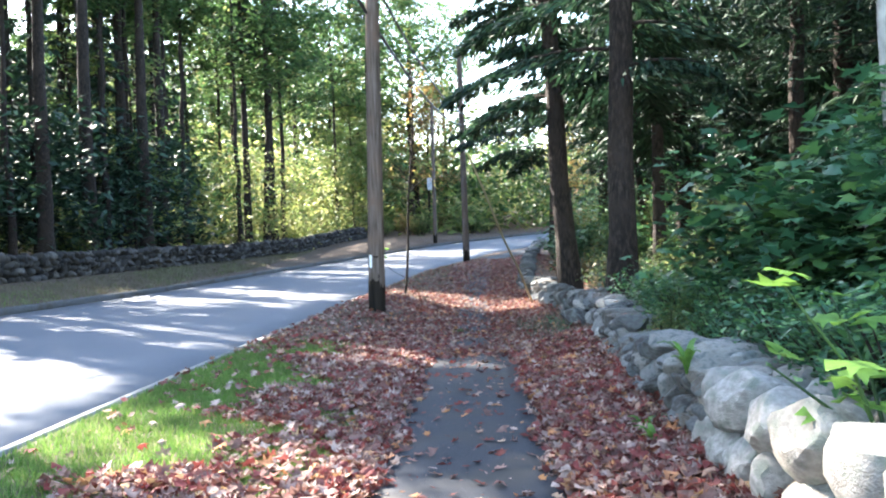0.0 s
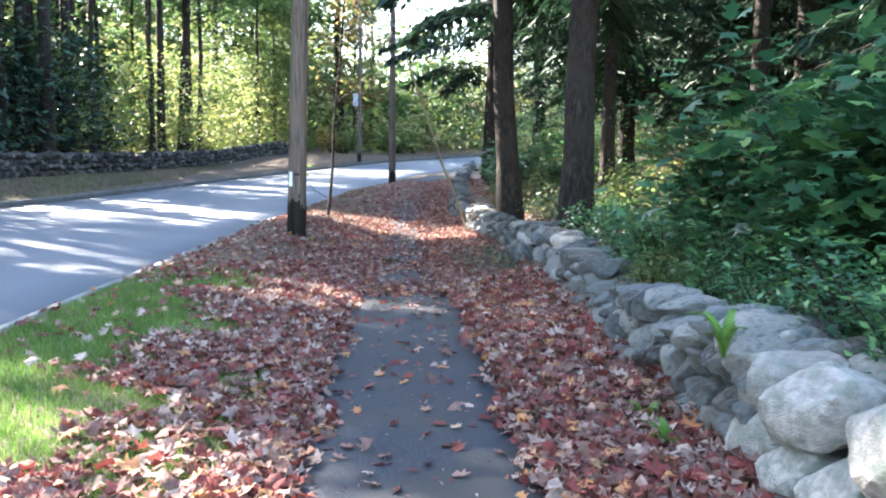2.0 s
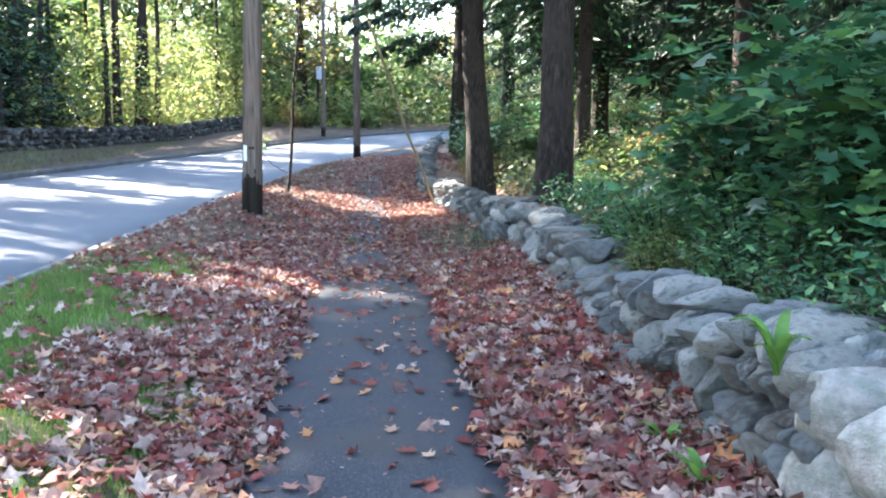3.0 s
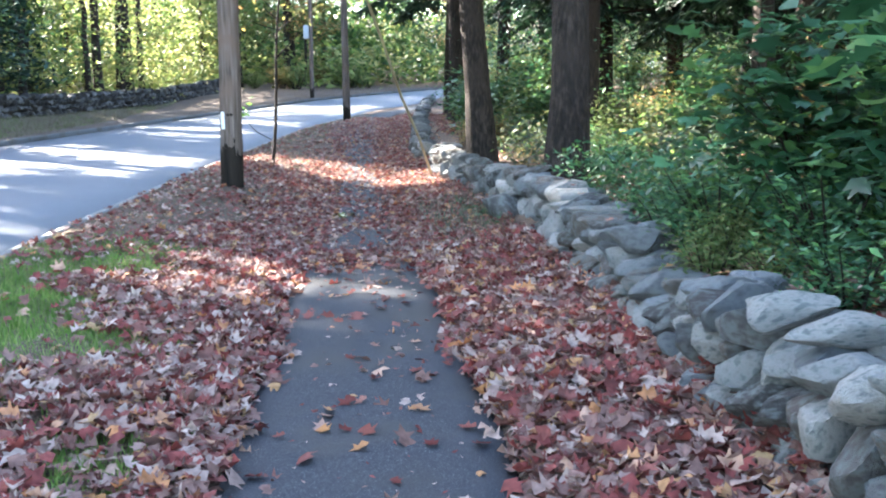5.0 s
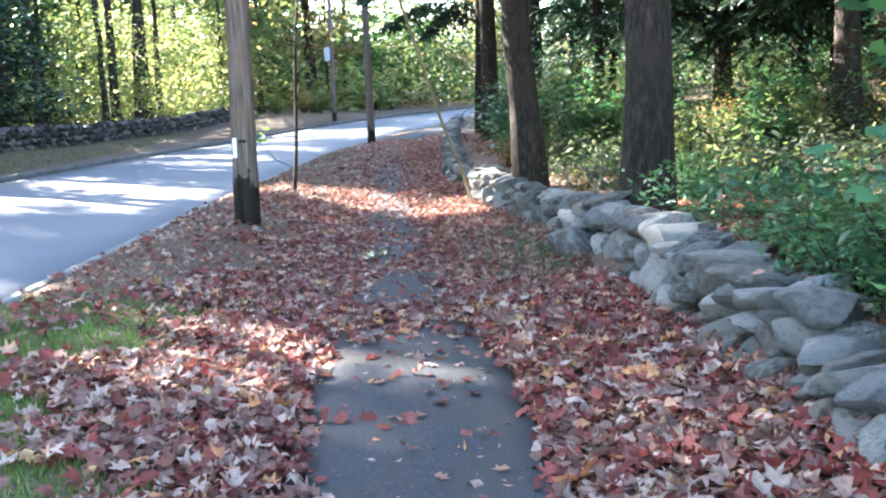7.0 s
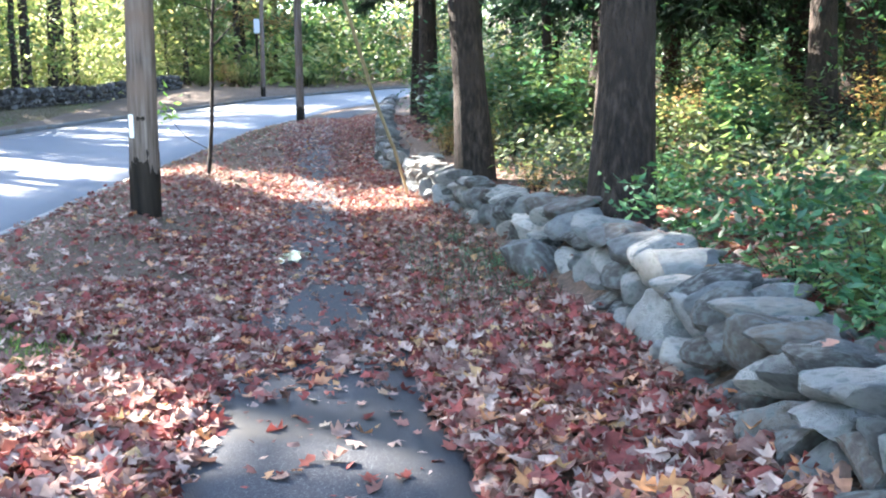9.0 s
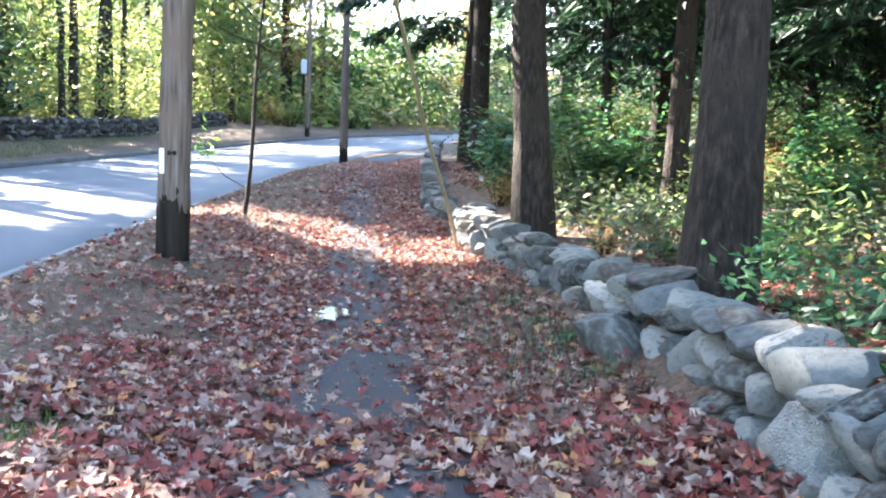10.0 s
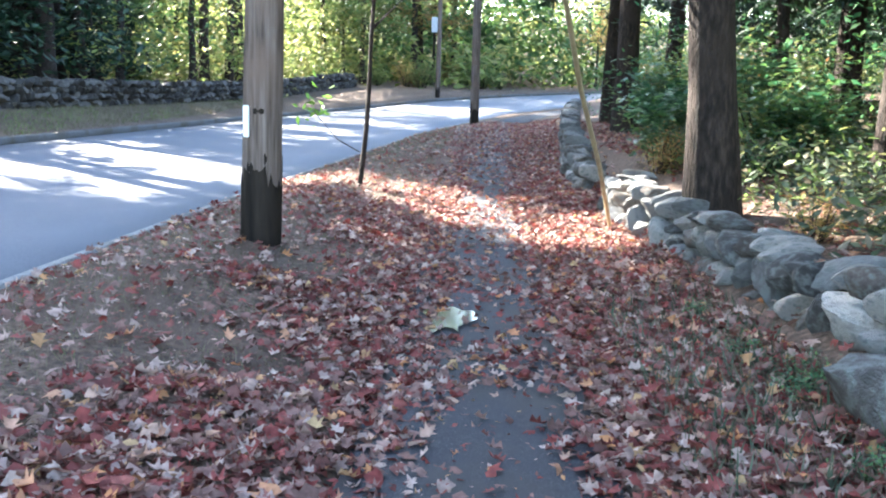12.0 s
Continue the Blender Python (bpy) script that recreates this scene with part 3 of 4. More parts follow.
def hemlock(seed, tall, radius, boughs_from, reach, sprays, size, label, lean=(0, 0), droop=0.35):
    """A conifer: a straight trunk, tiers of drooping boughs and hanging sprays of needles."""
    rng = np.random.default_rng(seed)
    tree = tagged(new("conifer"), label, "tree")
    hs = np.linspace(0, tall, 16)
    bend = np.zeros((16, 2)); bend[1:] = wobble(rng, 15, 0.025) + np.outer(hs[1:], lean)
    pts = np.column_stack([bend, hs]); pts[0, 2] = -0.3
    radii = radius * np.maximum(0.05, 1 - 0.8 * hs / tall); radii[0] *= 1.38; radii[1] *= 1.02
    pieces = [tube(pts, radii, 16)]
    leafP, leafX = [], []
    n = int((tall - boughs_from) * 4.2)
    for k in range(n):
        h = boughs_from + (tall - boughs_from) * k / n + rng.uniform(-0.2, 0.2)
        p = np.array([np.interp(h, hs, pts[:, 0]), np.interp(h, hs, pts[:, 1]), h])
        a = rng.uniform(0, 2 * math.pi)
        r = reach * (1 - 0.75 * (h - boughs_from) / (tall - boughs_from)) * rng.uniform(0.55, 1.1)
        out = np.array([math.cos(a), math.sin(a), 0])
        ln = [p + out * r * f + np.array([0, 0, 0.18 * r * f - droop * r * f * f]) for f in np.linspace(0, 1, 7)]
        pieces.append(tube(ln, radius * 0.16 * np.linspace(1, 0.12, 7), 5))
        m = int(sprays * r / (reach * n) * 1.4)
        f = rng.uniform(0.15, 1.0, m) ** 0.8
        side = np.cross(out, [0, 0, 1])
        wide = rng.normal(size=m) * 0.22 * r * (1.15 - f)
        P = p + out * (r * f)[:, None] + side * wide[:, None]
        P[:, 2] += 0.18 * r * f - droop * r * f * f - np.abs(wide) * 0.35 - rng.uniform(0, 0.16, m)
        leafP.append(P)
        d = out * 0.7 + side * np.sign(wide)[:, None] * 0.7 + rng.normal(size=(m, 3)) * 0.25
        d[:, 2] -= 0.55
        leafX.append(d / np.linalg.norm(d, axis=1, keepdims=True))
    child("trunk", mesh_of("trunk", *pieces[0], BARK, True), tree)
    V, F = joined(pieces[1:])
    tagged(child("branchwork", mesh_of("branchwork", V, F, BARK, True), tree), kind="stuff")
    P, X = np.vstack(leafP), np.vstack(leafX)
    Z = rng.normal(size=X.shape) * 0.5; Z[:, 2] += 1
    Y = np.cross(Z, X); Y /= np.linalg.norm(Y, axis=1, keepdims=True)
    V, F = scatter(OVAL, P, rng.uniform(0.6, 1.3, len(P)) * size, (X, Y * 0.62, np.cross(X, Y)))
    child("crown", mesh_of("crown", V, F, NEEDLES), tree)
    return tree


def put(tree, x, y, turn=0, scale=1.0):
    tree.matrix_basis = pose(x, y, height(x, y) - 0.05, 0, 0, turn) @ Matrix.Diagonal((scale, scale, scale, 1))
    return tree


def again(tree, x, y, turn, scale):
    t = copy_thing(tree, pose(x, y, height(x, y) - 0.05, 0, 0, turn))
    t.scale = (scale, scale, scale)
    return t


trunk_b = put(hemlock(21, 18, 0.225, 3.6, 2.9, 26000, 0.11, "tall dark hemlock leaning slightly behind the stone wall", (0.045, 0)), 2.40, 14.8, 0)
trunk_a = put(hemlock(22, 18, 0.215, 4.0, 2.5, 20000, 0.12, "dark hemlock trunk leaning slightly beside the wall", (-0.05, 0)), 2.1, 19.4, 0)
trunk_e = put(hemlock(23, 16, 0.15, 3.2, 3.8, 17000, 0.13, "slim conifer with its trunk lit from the side"), 4.15, 20.7, 0)
trunk_g = put(hemlock(24, 16, 0.26, 2.6, 4.8, 16000, 0.15, "broad dark conifer deep in the wood"), 8.6, 21.8, 0)
trunk_c = put(hemlock(25, 18, 0.22, 4.6, 2.3, 7000, 0.17, "dark conifer beyond the gap in the wall"), 2.75, 29.5, 0)
again(trunk_e, 2.95, 33.5, 40, 1.1)
again(trunk_c, 5.5, 39.2, 80, 1.15)
again(trunk_e, 7.9, 37.9, 120, 1.0)
again(trunk_g, 6.2, 27.5, 200, 0.9)
again(trunk_a, 10.5, 15.5, 90, 1.0)
again(trunk_g, 6.9, 9.5, 20, 0.85)
again(trunk_e, 12.5, 28, 300, 1.1)
again(trunk_e, 4.9, 26.9, 200, 0.75)
for x, y, turn, size in ((9.5, 32.0, 30, 0.95), (12.5, 23.5, 110, 1.0), (8.0, 44.0, 160, 1.0), (13.5, 36.0, 250, 1.05), (16.0, 29.0, 330, 1.1)):
    again(trunk_g, x, y, turn, size)

maple_a = put(leafy_tree(31, 21, 0.24, 8.0, 4.8, 5600, 0.22, GREEN, BARK, "tall green broadleaf tree with dark trunk in the wood", high=True), -13.0, 60.0, 0)
maple_b = put(leafy_tree(32, 20, 0.17, 9.5, 4.0, 4600, 0.22, GREEN, BARK, "slender dark-trunked tree behind the far wall", high=True), -13.8, 56.0, 0)
lime_a = put(leafy_tree(33, 11, 0.11, 1.6, 3.6, 6000, 0.18, LIME, BARK, "young sunlit tree with yellow-green leaves"), -9.5, 76, 0)
gold_a = put(leafy_tree(34, 13, 0.13, 3.0, 3.4, 5000, 0.17, AUTUMN, BARK, "autumn tree turning yellow and orange"), -4.0, 85, 0)
pine_l = put(hemlock(35, 20, 0.26, 3.2, 4.2, 7000, 0.22, "dark pine in the wood across the road"), -19.0, 44.0, 0)

far_pine = put(hemlock(42, 23, 0.32, 14.0, 1.7, 2600, 0.24, "thick dark pine trunk behind the far stone wall"), -15.0, 43.5, 0)
for x, y, turn, size in ((-16.3, 44.2, 60, 1.0), (-15.4, 47.0, 130, 0.95), (-13.6, 57.5, 200, 0.85), (-12.9, 61.5, 260, 0.9), (-15.6, 34.5, 310, 0.95), (-15.9, 39.2, 20, 1.05)):
    again(far_pine, x, y, turn, size)

WOODS = np.random.default_rng(77)
KINDS = [maple_a, maple_b, pine_l, lime_a, gold_a]
STEMS = []


def wood(count, xs, ys, chances, avoid, gap=2.0):
    made, tries = 0, 0
    while made < count and tries < count * 80:
        tries += 1
        x, y = WOODS.uniform(*xs), WOODS.uniform(*ys)
        if avoid(x, y) or any((x - a) ** 2 + (y - b) ** 2 < gap * gap for a, b in STEMS):
            continue
        STEMS.append((x, y)); made += 1
        again(KINDS[WOODS.choice(len(KINDS), p=chances)], x, y, WOODS.uniform(0, 360), WOODS.uniform(0.85, 1.2))


for x, y, k, sc in ((-12.6, 63.5, 1, 1.05), (-16.5, 66, 1, 1.0), (-10.5, 74, 1, 1.0), (-8.5, 79, 1, 1.1), (-14.5, 78, 0, 1.15), (-5.0, 88, 0, 1.0), (-20.5, 60, 2, 1.0)):
    again(KINDS[k], x, y, 47 * y, sc)
slim_a = put(leafy_tree(36, 21, 0.15, 3.5, 1.3, 2900, 0.18, GREEN, BARK, "slender tall tree with a narrow green crown", high=True), -16.5, 62.5, 0)
slim_p = put(hemlock(37, 21, 0.2, 2.0, 1.8, 4600, 0.2, "narrow dark pine among the trees across the road"), -20.5, 66, 0)
slim_g = put(leafy_tree(38, 16, 0.1, 3.0, 1.5, 3000, 0.15, LIME, BARK, "slender young tree with yellow-green leaves", high=True), -13.2, 66, 0)
SLIM = [slim_a, slim_p, slim_g]
# rows of slim trees, running towards the sun, with open lanes between them
for row, wide in ((0.8, 0.4), (-0.6, 0.5), (6.15, 0.25), (9.9, 0.2), (14.4, 0.3), (19.0, 0.5), (21.5, 0.6), (25.0, 0.5), (28.4, 0.6)):
    for depth in (15.6, 18.4, 21.4, 24.6):
        x = -depth - WOODS.uniform(0, 1.2)
        c = row + WOODS.uniform(-wide, wide)
        y = (c - 0.69 * x) / 0.72
        if x > left_wall_line(y) - 1.3:
            x = left_wall_line(y) - 1.4
        if row in (9.9, 14.4) and depth > 20:
            continue
        STEMS.append((x, y))
        again(SLIM[WOODS.choice(3, p=(0.5, 0.38, 0.12))], x, y, WOODS.uniform(0, 360), WOODS.uniform(0.9, 1.12))
# added trees: their crowns, above view, keep sun off path and right side
shade_tree = put(leafy_tree(39, 27, 0.2, 12.0, 1.75, 3600, 0.2, GREEN, BARK, "very tall tree added to shade the path with its high unseen crown", high=True), -16.0, 20.0, 0)
shade_tree_low = put(leafy_tree(41, 18.8, 0.18, 11.8, 1.7, 2600, 0.2, GREEN, BARK, "tall tree added to shade the path with its high unseen crown", high=True), -18.2, 33.0, 0)
first = True
for row in (-4.6, -2.8, -0.9, 0.5, 1.6, 5.15, 6.4, 9.5, 11.4, 12.8, 18.7, 20.6, 22.6, 24.8, 27.2):
    for depth in (15.9, 17.6):
        x = -depth - WOODS.uniform(0, 0.5)
        y = (row + WOODS.uniform(-0.2, 0.2) - 0.69 * x) / 0.72
        if first:
            put(shade_tree, x, y, 0)
            first = False
        else:
            again(shade_tree_low if 11 < row else shade_tree, x, y, WOODS.uniform(0, 360), WOODS.uniform(0.94, 1.06) * (0.88 if 11 < row < 14 else 1.0))
# more added shade: crowns above view that darken the shrubs behind the wall
shade_tree_high = put(leafy_tree(43, 27, 0.2, 16.5, 1.7, 3200, 0.2, GREEN, BARK, "very tall tree added to shade the shrubs, with leaves only near its unseen top", high=True), -16.1, 26.4, 0)
for row, depth in ((7.5, 17.6), (8.7, 16.0), (8.5, 17.8)):
    again(shade_tree_high, -depth, (row + 0.69 * depth) / 0.72, 80 * row, 1.0)
wood(12, (-58, -33), (12, 100), (0.5, 0.35, 0.05, 0.1, 0), lambda x, y: False, 4)
wood(8, (-40, 0), (78, 110), (0.25, 0.2, 0.1, 0.3, 0.15), lambda x, y: x > far_edge(y)[0] - 3, 3)
wood(10, (6, 34), (6, 75), (0.2, 0.3, 0.34, 0.1, 0.06), lambda x, y: x < near_edge(y)[0] + 9, 3)
wood(7, (8, 50), (86, 120), (0.2, 0.2, 0.1, 0.35, 0.15), lambda x, y: x > far_edge(y)[0] - 4 and x < near_edge(y)[0] + 5, 3)
wood(7, (-26, -14), (-25, 4), (0.4, 0.3, 0.3, 0, 0), lambda x, y: x > -15.5 or 0.69 * x + 0.72 * y > -5, 2.5)


SLENDER = (OVAL[0] * np.array([1.5, 0.55, 1.0]), OVAL[1])


def leaf_mass(name, count, place, size, mat, label, seed, shape=OVAL):
    """Leaves past counting, of a wood's undergrowth or of far woods, in loose clumps."""
    rng = np.random.default_rng(seed)
    P = place(rng, count)
    V, F = scatter(shape, P, rng.uniform(0.6, 1.4, len(P)) * size, frames_at(len(P), rng, 0.4))
    return tagged(new(name, mesh_of(name, V, F, mat)), label, "foliage", kind="stuff")


def clumps(x_of, ys, tall, spread, low=0.0, power=1.0):
    def place(rng, count):
        k = count // 45
        cy = rng.uniform(*ys, k); cx = np.array([x_of(y, rng) for y in cy])
        cz = np.array([height(x, y) for x, y in zip(cx, cy)]) + low + tall * rng.uniform(0, 1, k) ** power
        pick = rng.integers(0, k, count)
        P = np.column_stack([cx, cy, cz])[pick] + rng.normal(size=(count, 3)) * np.array([spread, spread, spread * 0.6])
        ground_z = np.interp(P[:, 1], (-50, 30, 67, 100, 400), (0.3, 0.5, 1.5, 3, 34))
        P[:, 2] = np.maximum(P[:, 2], ground_z)
        return P
    return place


behind_wall = lambda y, rng: left_wall_line(min(y, 75)) - rng.uniform(1.2, 26)
right_side = lambda y, rng: path_mid(y) + rng.uniform(2.9 if y > 20 else 6.5 if y > 12.5 else 5.0, 24)
beyond_bend = lambda y, rng: rng.uniform(-70, far_edge(y)[0] - 4) if rng.uniform() < 0.75 else near_edge(y)[0] + rng.uniform(5, 40)
leaf_mass("undergrowth", 26000, clumps(behind_wall, (5, 90), 3.0, 0.6, 0.2, 1.4), 0.13, LIME_SUNLIT, "yellow-green undergrowth of the wood across the road, coloured as if sunlit", 1)
leaf_mass("undergrowth", 26000, clumps(behind_wall, (0, 90), 6.0, 0.8, 0.8), 0.17, GREEN, "dense green understorey of the wood across the road", 2)
leaf_mass("undergrowth", 60000, clumps(right_side, (9, 75), 2.2, 0.5, 0.1, 1.3), 0.055, BLUE_GREEN, "green undergrowth of the wood beside the path", 3)
leaf_mass("undergrowth", 4500, clumps(right_side, (14, 75), 1.6, 0.5, 0.1), 0.045, AUTUMN, "yellow autumn undergrowth of the wood beside the path", 4)
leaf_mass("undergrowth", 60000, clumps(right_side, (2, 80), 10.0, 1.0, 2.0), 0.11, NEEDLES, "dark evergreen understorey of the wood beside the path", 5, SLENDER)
leaf_mass("far_woods", 28000, clumps(lambda y, rng: rng.uniform(-75, -10) if rng.uniform() < 0.7 else near_edge(y)[0] + rng.uniform(5, 40), (92, 150), 20.0, 2.0, 0.0, 1.1), 0.5, GREEN, "distant green woods beyond the bend", 6)
leaf_mass("far_woods", 26000, clumps(lambda y, rng: rng.uniform(-75, -10) if rng.uniform() < 0.7 else near_edge(y)[0] + rng.uniform(5, 40), (92, 150), 20.0, 2.0, 0.0, 1.1), 0.5, LIME_SUNLIT, "distant yellowing woods beyond the bend, coloured as if sunlit", 21)
leaf_mass("far_woods", 16000, clumps(lambda y, rng: rng.uniform(-12, far_edge(y)[0] - 4), (88, 130), 8.0, 1.5, 0.0, 1.2), 0.4, GREEN, "distant low green trees at the head of the bend", 18)
leaf_mass("undergrowth", 12000, clumps(lambda y, rng: left_wall_line(y) - rng.uniform(1.0, 6.0), (54, 78), 6.5, 0.75, 0.1, 1.3), 0.16, LIME_SUNLIT, "bushes of yellow-green leaves behind the far wall, coloured as if sunlit", 9)
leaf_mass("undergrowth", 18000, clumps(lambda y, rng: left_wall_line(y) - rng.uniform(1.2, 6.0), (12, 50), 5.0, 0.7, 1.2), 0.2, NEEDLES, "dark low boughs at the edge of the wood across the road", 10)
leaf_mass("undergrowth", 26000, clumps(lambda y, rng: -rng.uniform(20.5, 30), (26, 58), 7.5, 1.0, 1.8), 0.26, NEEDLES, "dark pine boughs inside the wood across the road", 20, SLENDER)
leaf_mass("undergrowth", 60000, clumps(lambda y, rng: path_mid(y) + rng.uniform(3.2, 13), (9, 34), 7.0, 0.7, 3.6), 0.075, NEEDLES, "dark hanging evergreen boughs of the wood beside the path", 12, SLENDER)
leaf_mass("undergrowth", 5000, clumps(lambda y, rng: rng.uniform(2.2, 3.8), (8.5, 14), 0.4, 0.14, 0.06), 0.04, BLUE_GREEN, "low green plants among the leaves behind the wall", 13)
leaf_mass("undergrowth", 4500, clumps(lambda y, rng: path_mid(y) + rng.uniform(2.5, 7.0), (14.5, 26), 0.5, 0.22, 0.05, 1.3), 0.05, LIME, "yellow-green low plants on the wood floor", 14)
leaf_mass("undergrowth", 9000, clumps(lambda y, rng: path_mid(y) + rng.uniform(2.4, 7.0), (14.5, 26), 0.4, 0.2, 0.05, 1.3), 0.05, WEED, "dull green low plants on the wood floor", 15)
leaf_mass("far_woods", 80000, clumps(lambda y, rng: rng.uniform(-75, -34), (5, 130), 17.0, 1.6, 0.3, 1.1), 0.42, GREEN, "deep green wood behind the trees across the road", 8)
leaf_mass("far_woods", 26000, clumps(lambda y, rng: rng.uniform(-50, -22), (66, 125), 9.0, 1.1, 0.2, 1.3), 0.34, LIME_SUNLIT, "yellow-green wood behind the trees across the road, coloured as if sunlit", 16)
leaf_mass("far_woods", 60000, clumps(lambda y, rng: path_mid(y) + rng.uniform(16, 50), (12, 110), 13.0, 1.6, 0.2, 1.0), 0.36, GREEN, "deep green wood behind the trees beside the path", 17)
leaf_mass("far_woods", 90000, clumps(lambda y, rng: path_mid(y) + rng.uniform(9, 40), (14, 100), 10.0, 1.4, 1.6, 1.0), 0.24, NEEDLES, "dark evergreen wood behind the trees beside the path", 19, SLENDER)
leaf_mass("far_woods", 38000, clumps(beyond_bend, (76, 130), 11.0, 1.4, 0.0, 1.7), 0.36, LIME_SUNLIT, "distant yellow-green woods beyond the bend, coloured as if sunlit", 7)


# ---- shrubs ----
def shrub(seed, wide, tall, leaves, size, mat, label, shape=OVAL, name="shrub"):
    rng = np.random.default_rng(seed)
    ob = tagged(new(name), label, name.replace("_", " "))
    pieces, tips = [], []
    for k in range(14):
        a, r = rng.uniform(0, 6.28), wide * math.sqrt(rng.uniform(0, 1)) * 0.55
        foot = np.array([0.3 * r * math.cos(a), 0.3 * r * math.sin(a), -0.05])
        tip = np.array([r * math.cos(a) * 1.5, r * math.sin(a) * 1.5, tall * rng.uniform(0.45, 1.0)])
        mid = (foot + tip) / 2 + np.array([0, 0, 0.15 * tall])
        pieces.append(tube([foot, mid, tip], [0.012, 0.009, 0.003], 4))
        for f in (0.35, 0.55, 0.75, 1.0):
            tips.append((1 - f) ** 2 * foot + 2 * f * (1 - f) * mid + f * f * tip)
    V, F = joined(pieces)
    tagged(child("branchwork", mesh_of("branchwork", V, F, BARK, True), ob), kind="stuff")
    tips = np.array(tips)
    P = tips[rng.integers(0, len(tips), leaves)] + rng.normal(size=(leaves, 3)) * np.array([0.2 * wide, 0.2 * wide, 0.12 * tall])
    P[:, 2] = np.abs(P[:, 2])
    V, F = scatter(shape, P, rng.uniform(0.6, 1.3, leaves) * size, frames_at(leaves, rng, 0.9))
    tagged(child("foliage", mesh_of("foliage", V, F, mat), ob), kind="stuff")
    return ob


green_shrub = put(shrub(51, 1.1, 1.9, 1700, 0.085, BLUE_GREEN, "dense dark green broadleaf shrub behind the stone wall", MAPLE), 3.1, 8.2)
for x, y, s, a in ((3.4, 6.6, 0.95, 40), (3.0, 9.6, 0.9, 90), (4.2, 7.6, 1.15, 140), (4.4, 9.6, 1.1, 250), (5.3, 11.6, 0.9, 10), (5.0, 6.0, 1.2, 70), (6.2, 8.4, 1.25, 300)):
    again(green_shrub, x, y, a, s)
lime_shrub = put(shrub(52, 0.7, 0.8, 1200, 0.042, LIME, "low sunlit yellow-green shrub at the wall", OVAL), 2.3, 9.6, 0, 0.5)
for x, y, s, a in ((2.6, 11.6, 0.45, 50), (3.3, 12.6, 0.5, 80), (4.2, 18.9, 1.1, 120), (3.0, 17.6, 0.5, 160), (4.6, 24.0, 1.6, 210), (3.4, 22.6, 1.3, 260), (6.0, 19.5, 1.3, 30), (7.2, 24.5, 1.5, 330), (6.6, 15.6, 0.8, 200), (2.9, 25.5, 1.5, 100), (3.4, 27.5, 1.7, 15), (9.0, 17.5, 1.2, 66)):
    again(lime_shrub, x, y, a, s)
gold_shrub = put(shrub(53, 0.7, 1.1, 1000, 0.044, AUTUMN, "yellowing autumn shrub beside the wall", OVAL), 2.15, 22.6, 0, 0.6)
for x, y, s, a in ((2.6, 21.8, 0.6, 50), (2.5, 18.0, 0.45, 80), (5.8, 21.5, 0.9, 120), (7.0, 17.0, 0.7, 160), (8.2, 20.0, 1.0, 200), (5.0, 27.0, 1.1, 222), (10.0, 24.0, 1.2, 20)):
    again(gold_shrub, x, y, a, s)
wild = np.random.default_rng(8)
for _ in range(46):
    y = wild.uniform(20, 90)
    x = left_wall_line(min(y, 100)) - wild.uniform(1.5, 14) if y < 72 else far_edge(y)[0] - wild.uniform(3, 14)
    again(lime_shrub if wild.uniform() < 0.8 else gold_shrub, x, y, wild.uniform(0, 360), wild.uniform(1.4, 2.6))
for _ in range(26):
    y = wild.uniform(30, 85)
    again(lime_shrub if wild.uniform() < 0.6 else gold_shrub, path_mid(y) + wild.uniform(3, 11), y, wild.uniform(0, 360), wild.uniform(1.2, 2.2))

for x, y, sc in ((2.5, 23.6, 0.62), (2.9, 25.2, 0.75), (3.6, 22.2, 0.6), (5.2, 18.6, 0.5), (6.6, 21.4, 0.7), (4.4, 26.5, 0.8), (8.0, 17.8, 0.6)):
    again(green_shrub, x, y, 77 * y, sc)
low_shrub = put(shrub(54, 0.6, 0.6, 1000, 0.038, BLUE_GREEN, "low green woodland shrub", OVAL), 3.1, 15.8)
for _ in range(34):
    y = wild.uniform(9, 36)
    x = path_mid(y) + wild.uniform(2.6, 9.5)
    # the wood floor behind the wall lies open
    if 12 < y < 19.5 and x < 6.5:
        continue
    again(low_shrub, x, y, wild.uniform(0, 360), wild.uniform(0.6, 1.7))

for _ in range(30):
    y = wild.uniform(1.5, 10.6)
    again(low_shrub, 2.2 + wild.uniform(0.0, 1.0) ** 1.5 * 1.6, y, wild.uniform(0, 360), wild.uniform(0.7, 1.2))

for y, sc in ((8.1, 0.7), (8.9, 0.6), (9.6, 0.75), (7.2, 0.65), (10.4, 0.5), (11.9, 0.5), (6.3, 0.6), (13.4, 0.4)):
    again(low_shrub if y not in (8.9, 9.6) else lime_shrub, right_wall_line(y) + 0.62, y, 60 * y, sc * (0.6 if y in (8.9, 9.6) else 1.0))
again(lime_shrub, 2.02, 9.35, 10, 0.5)
again(lime_shrub, 2.5, 11.5, 70, 0.55)
again(lime_shrub, 2.75, 11.0, 170, 0.6)
again(low_shrub, 2.75, 14.25, 30, 0.45)
again(low_shrub, 2.2, 14.2, 130, 0.35)
for x, y, size in ((1.5, 14.15, 0.3), (1.5, 15.2, 0.36), (1.46, 15.9, 0.32), (1.42, 6.7, 0.26), (1.5, 17.0, 0.28)):
    again(low_shrub, x, y, 90 * y, size)
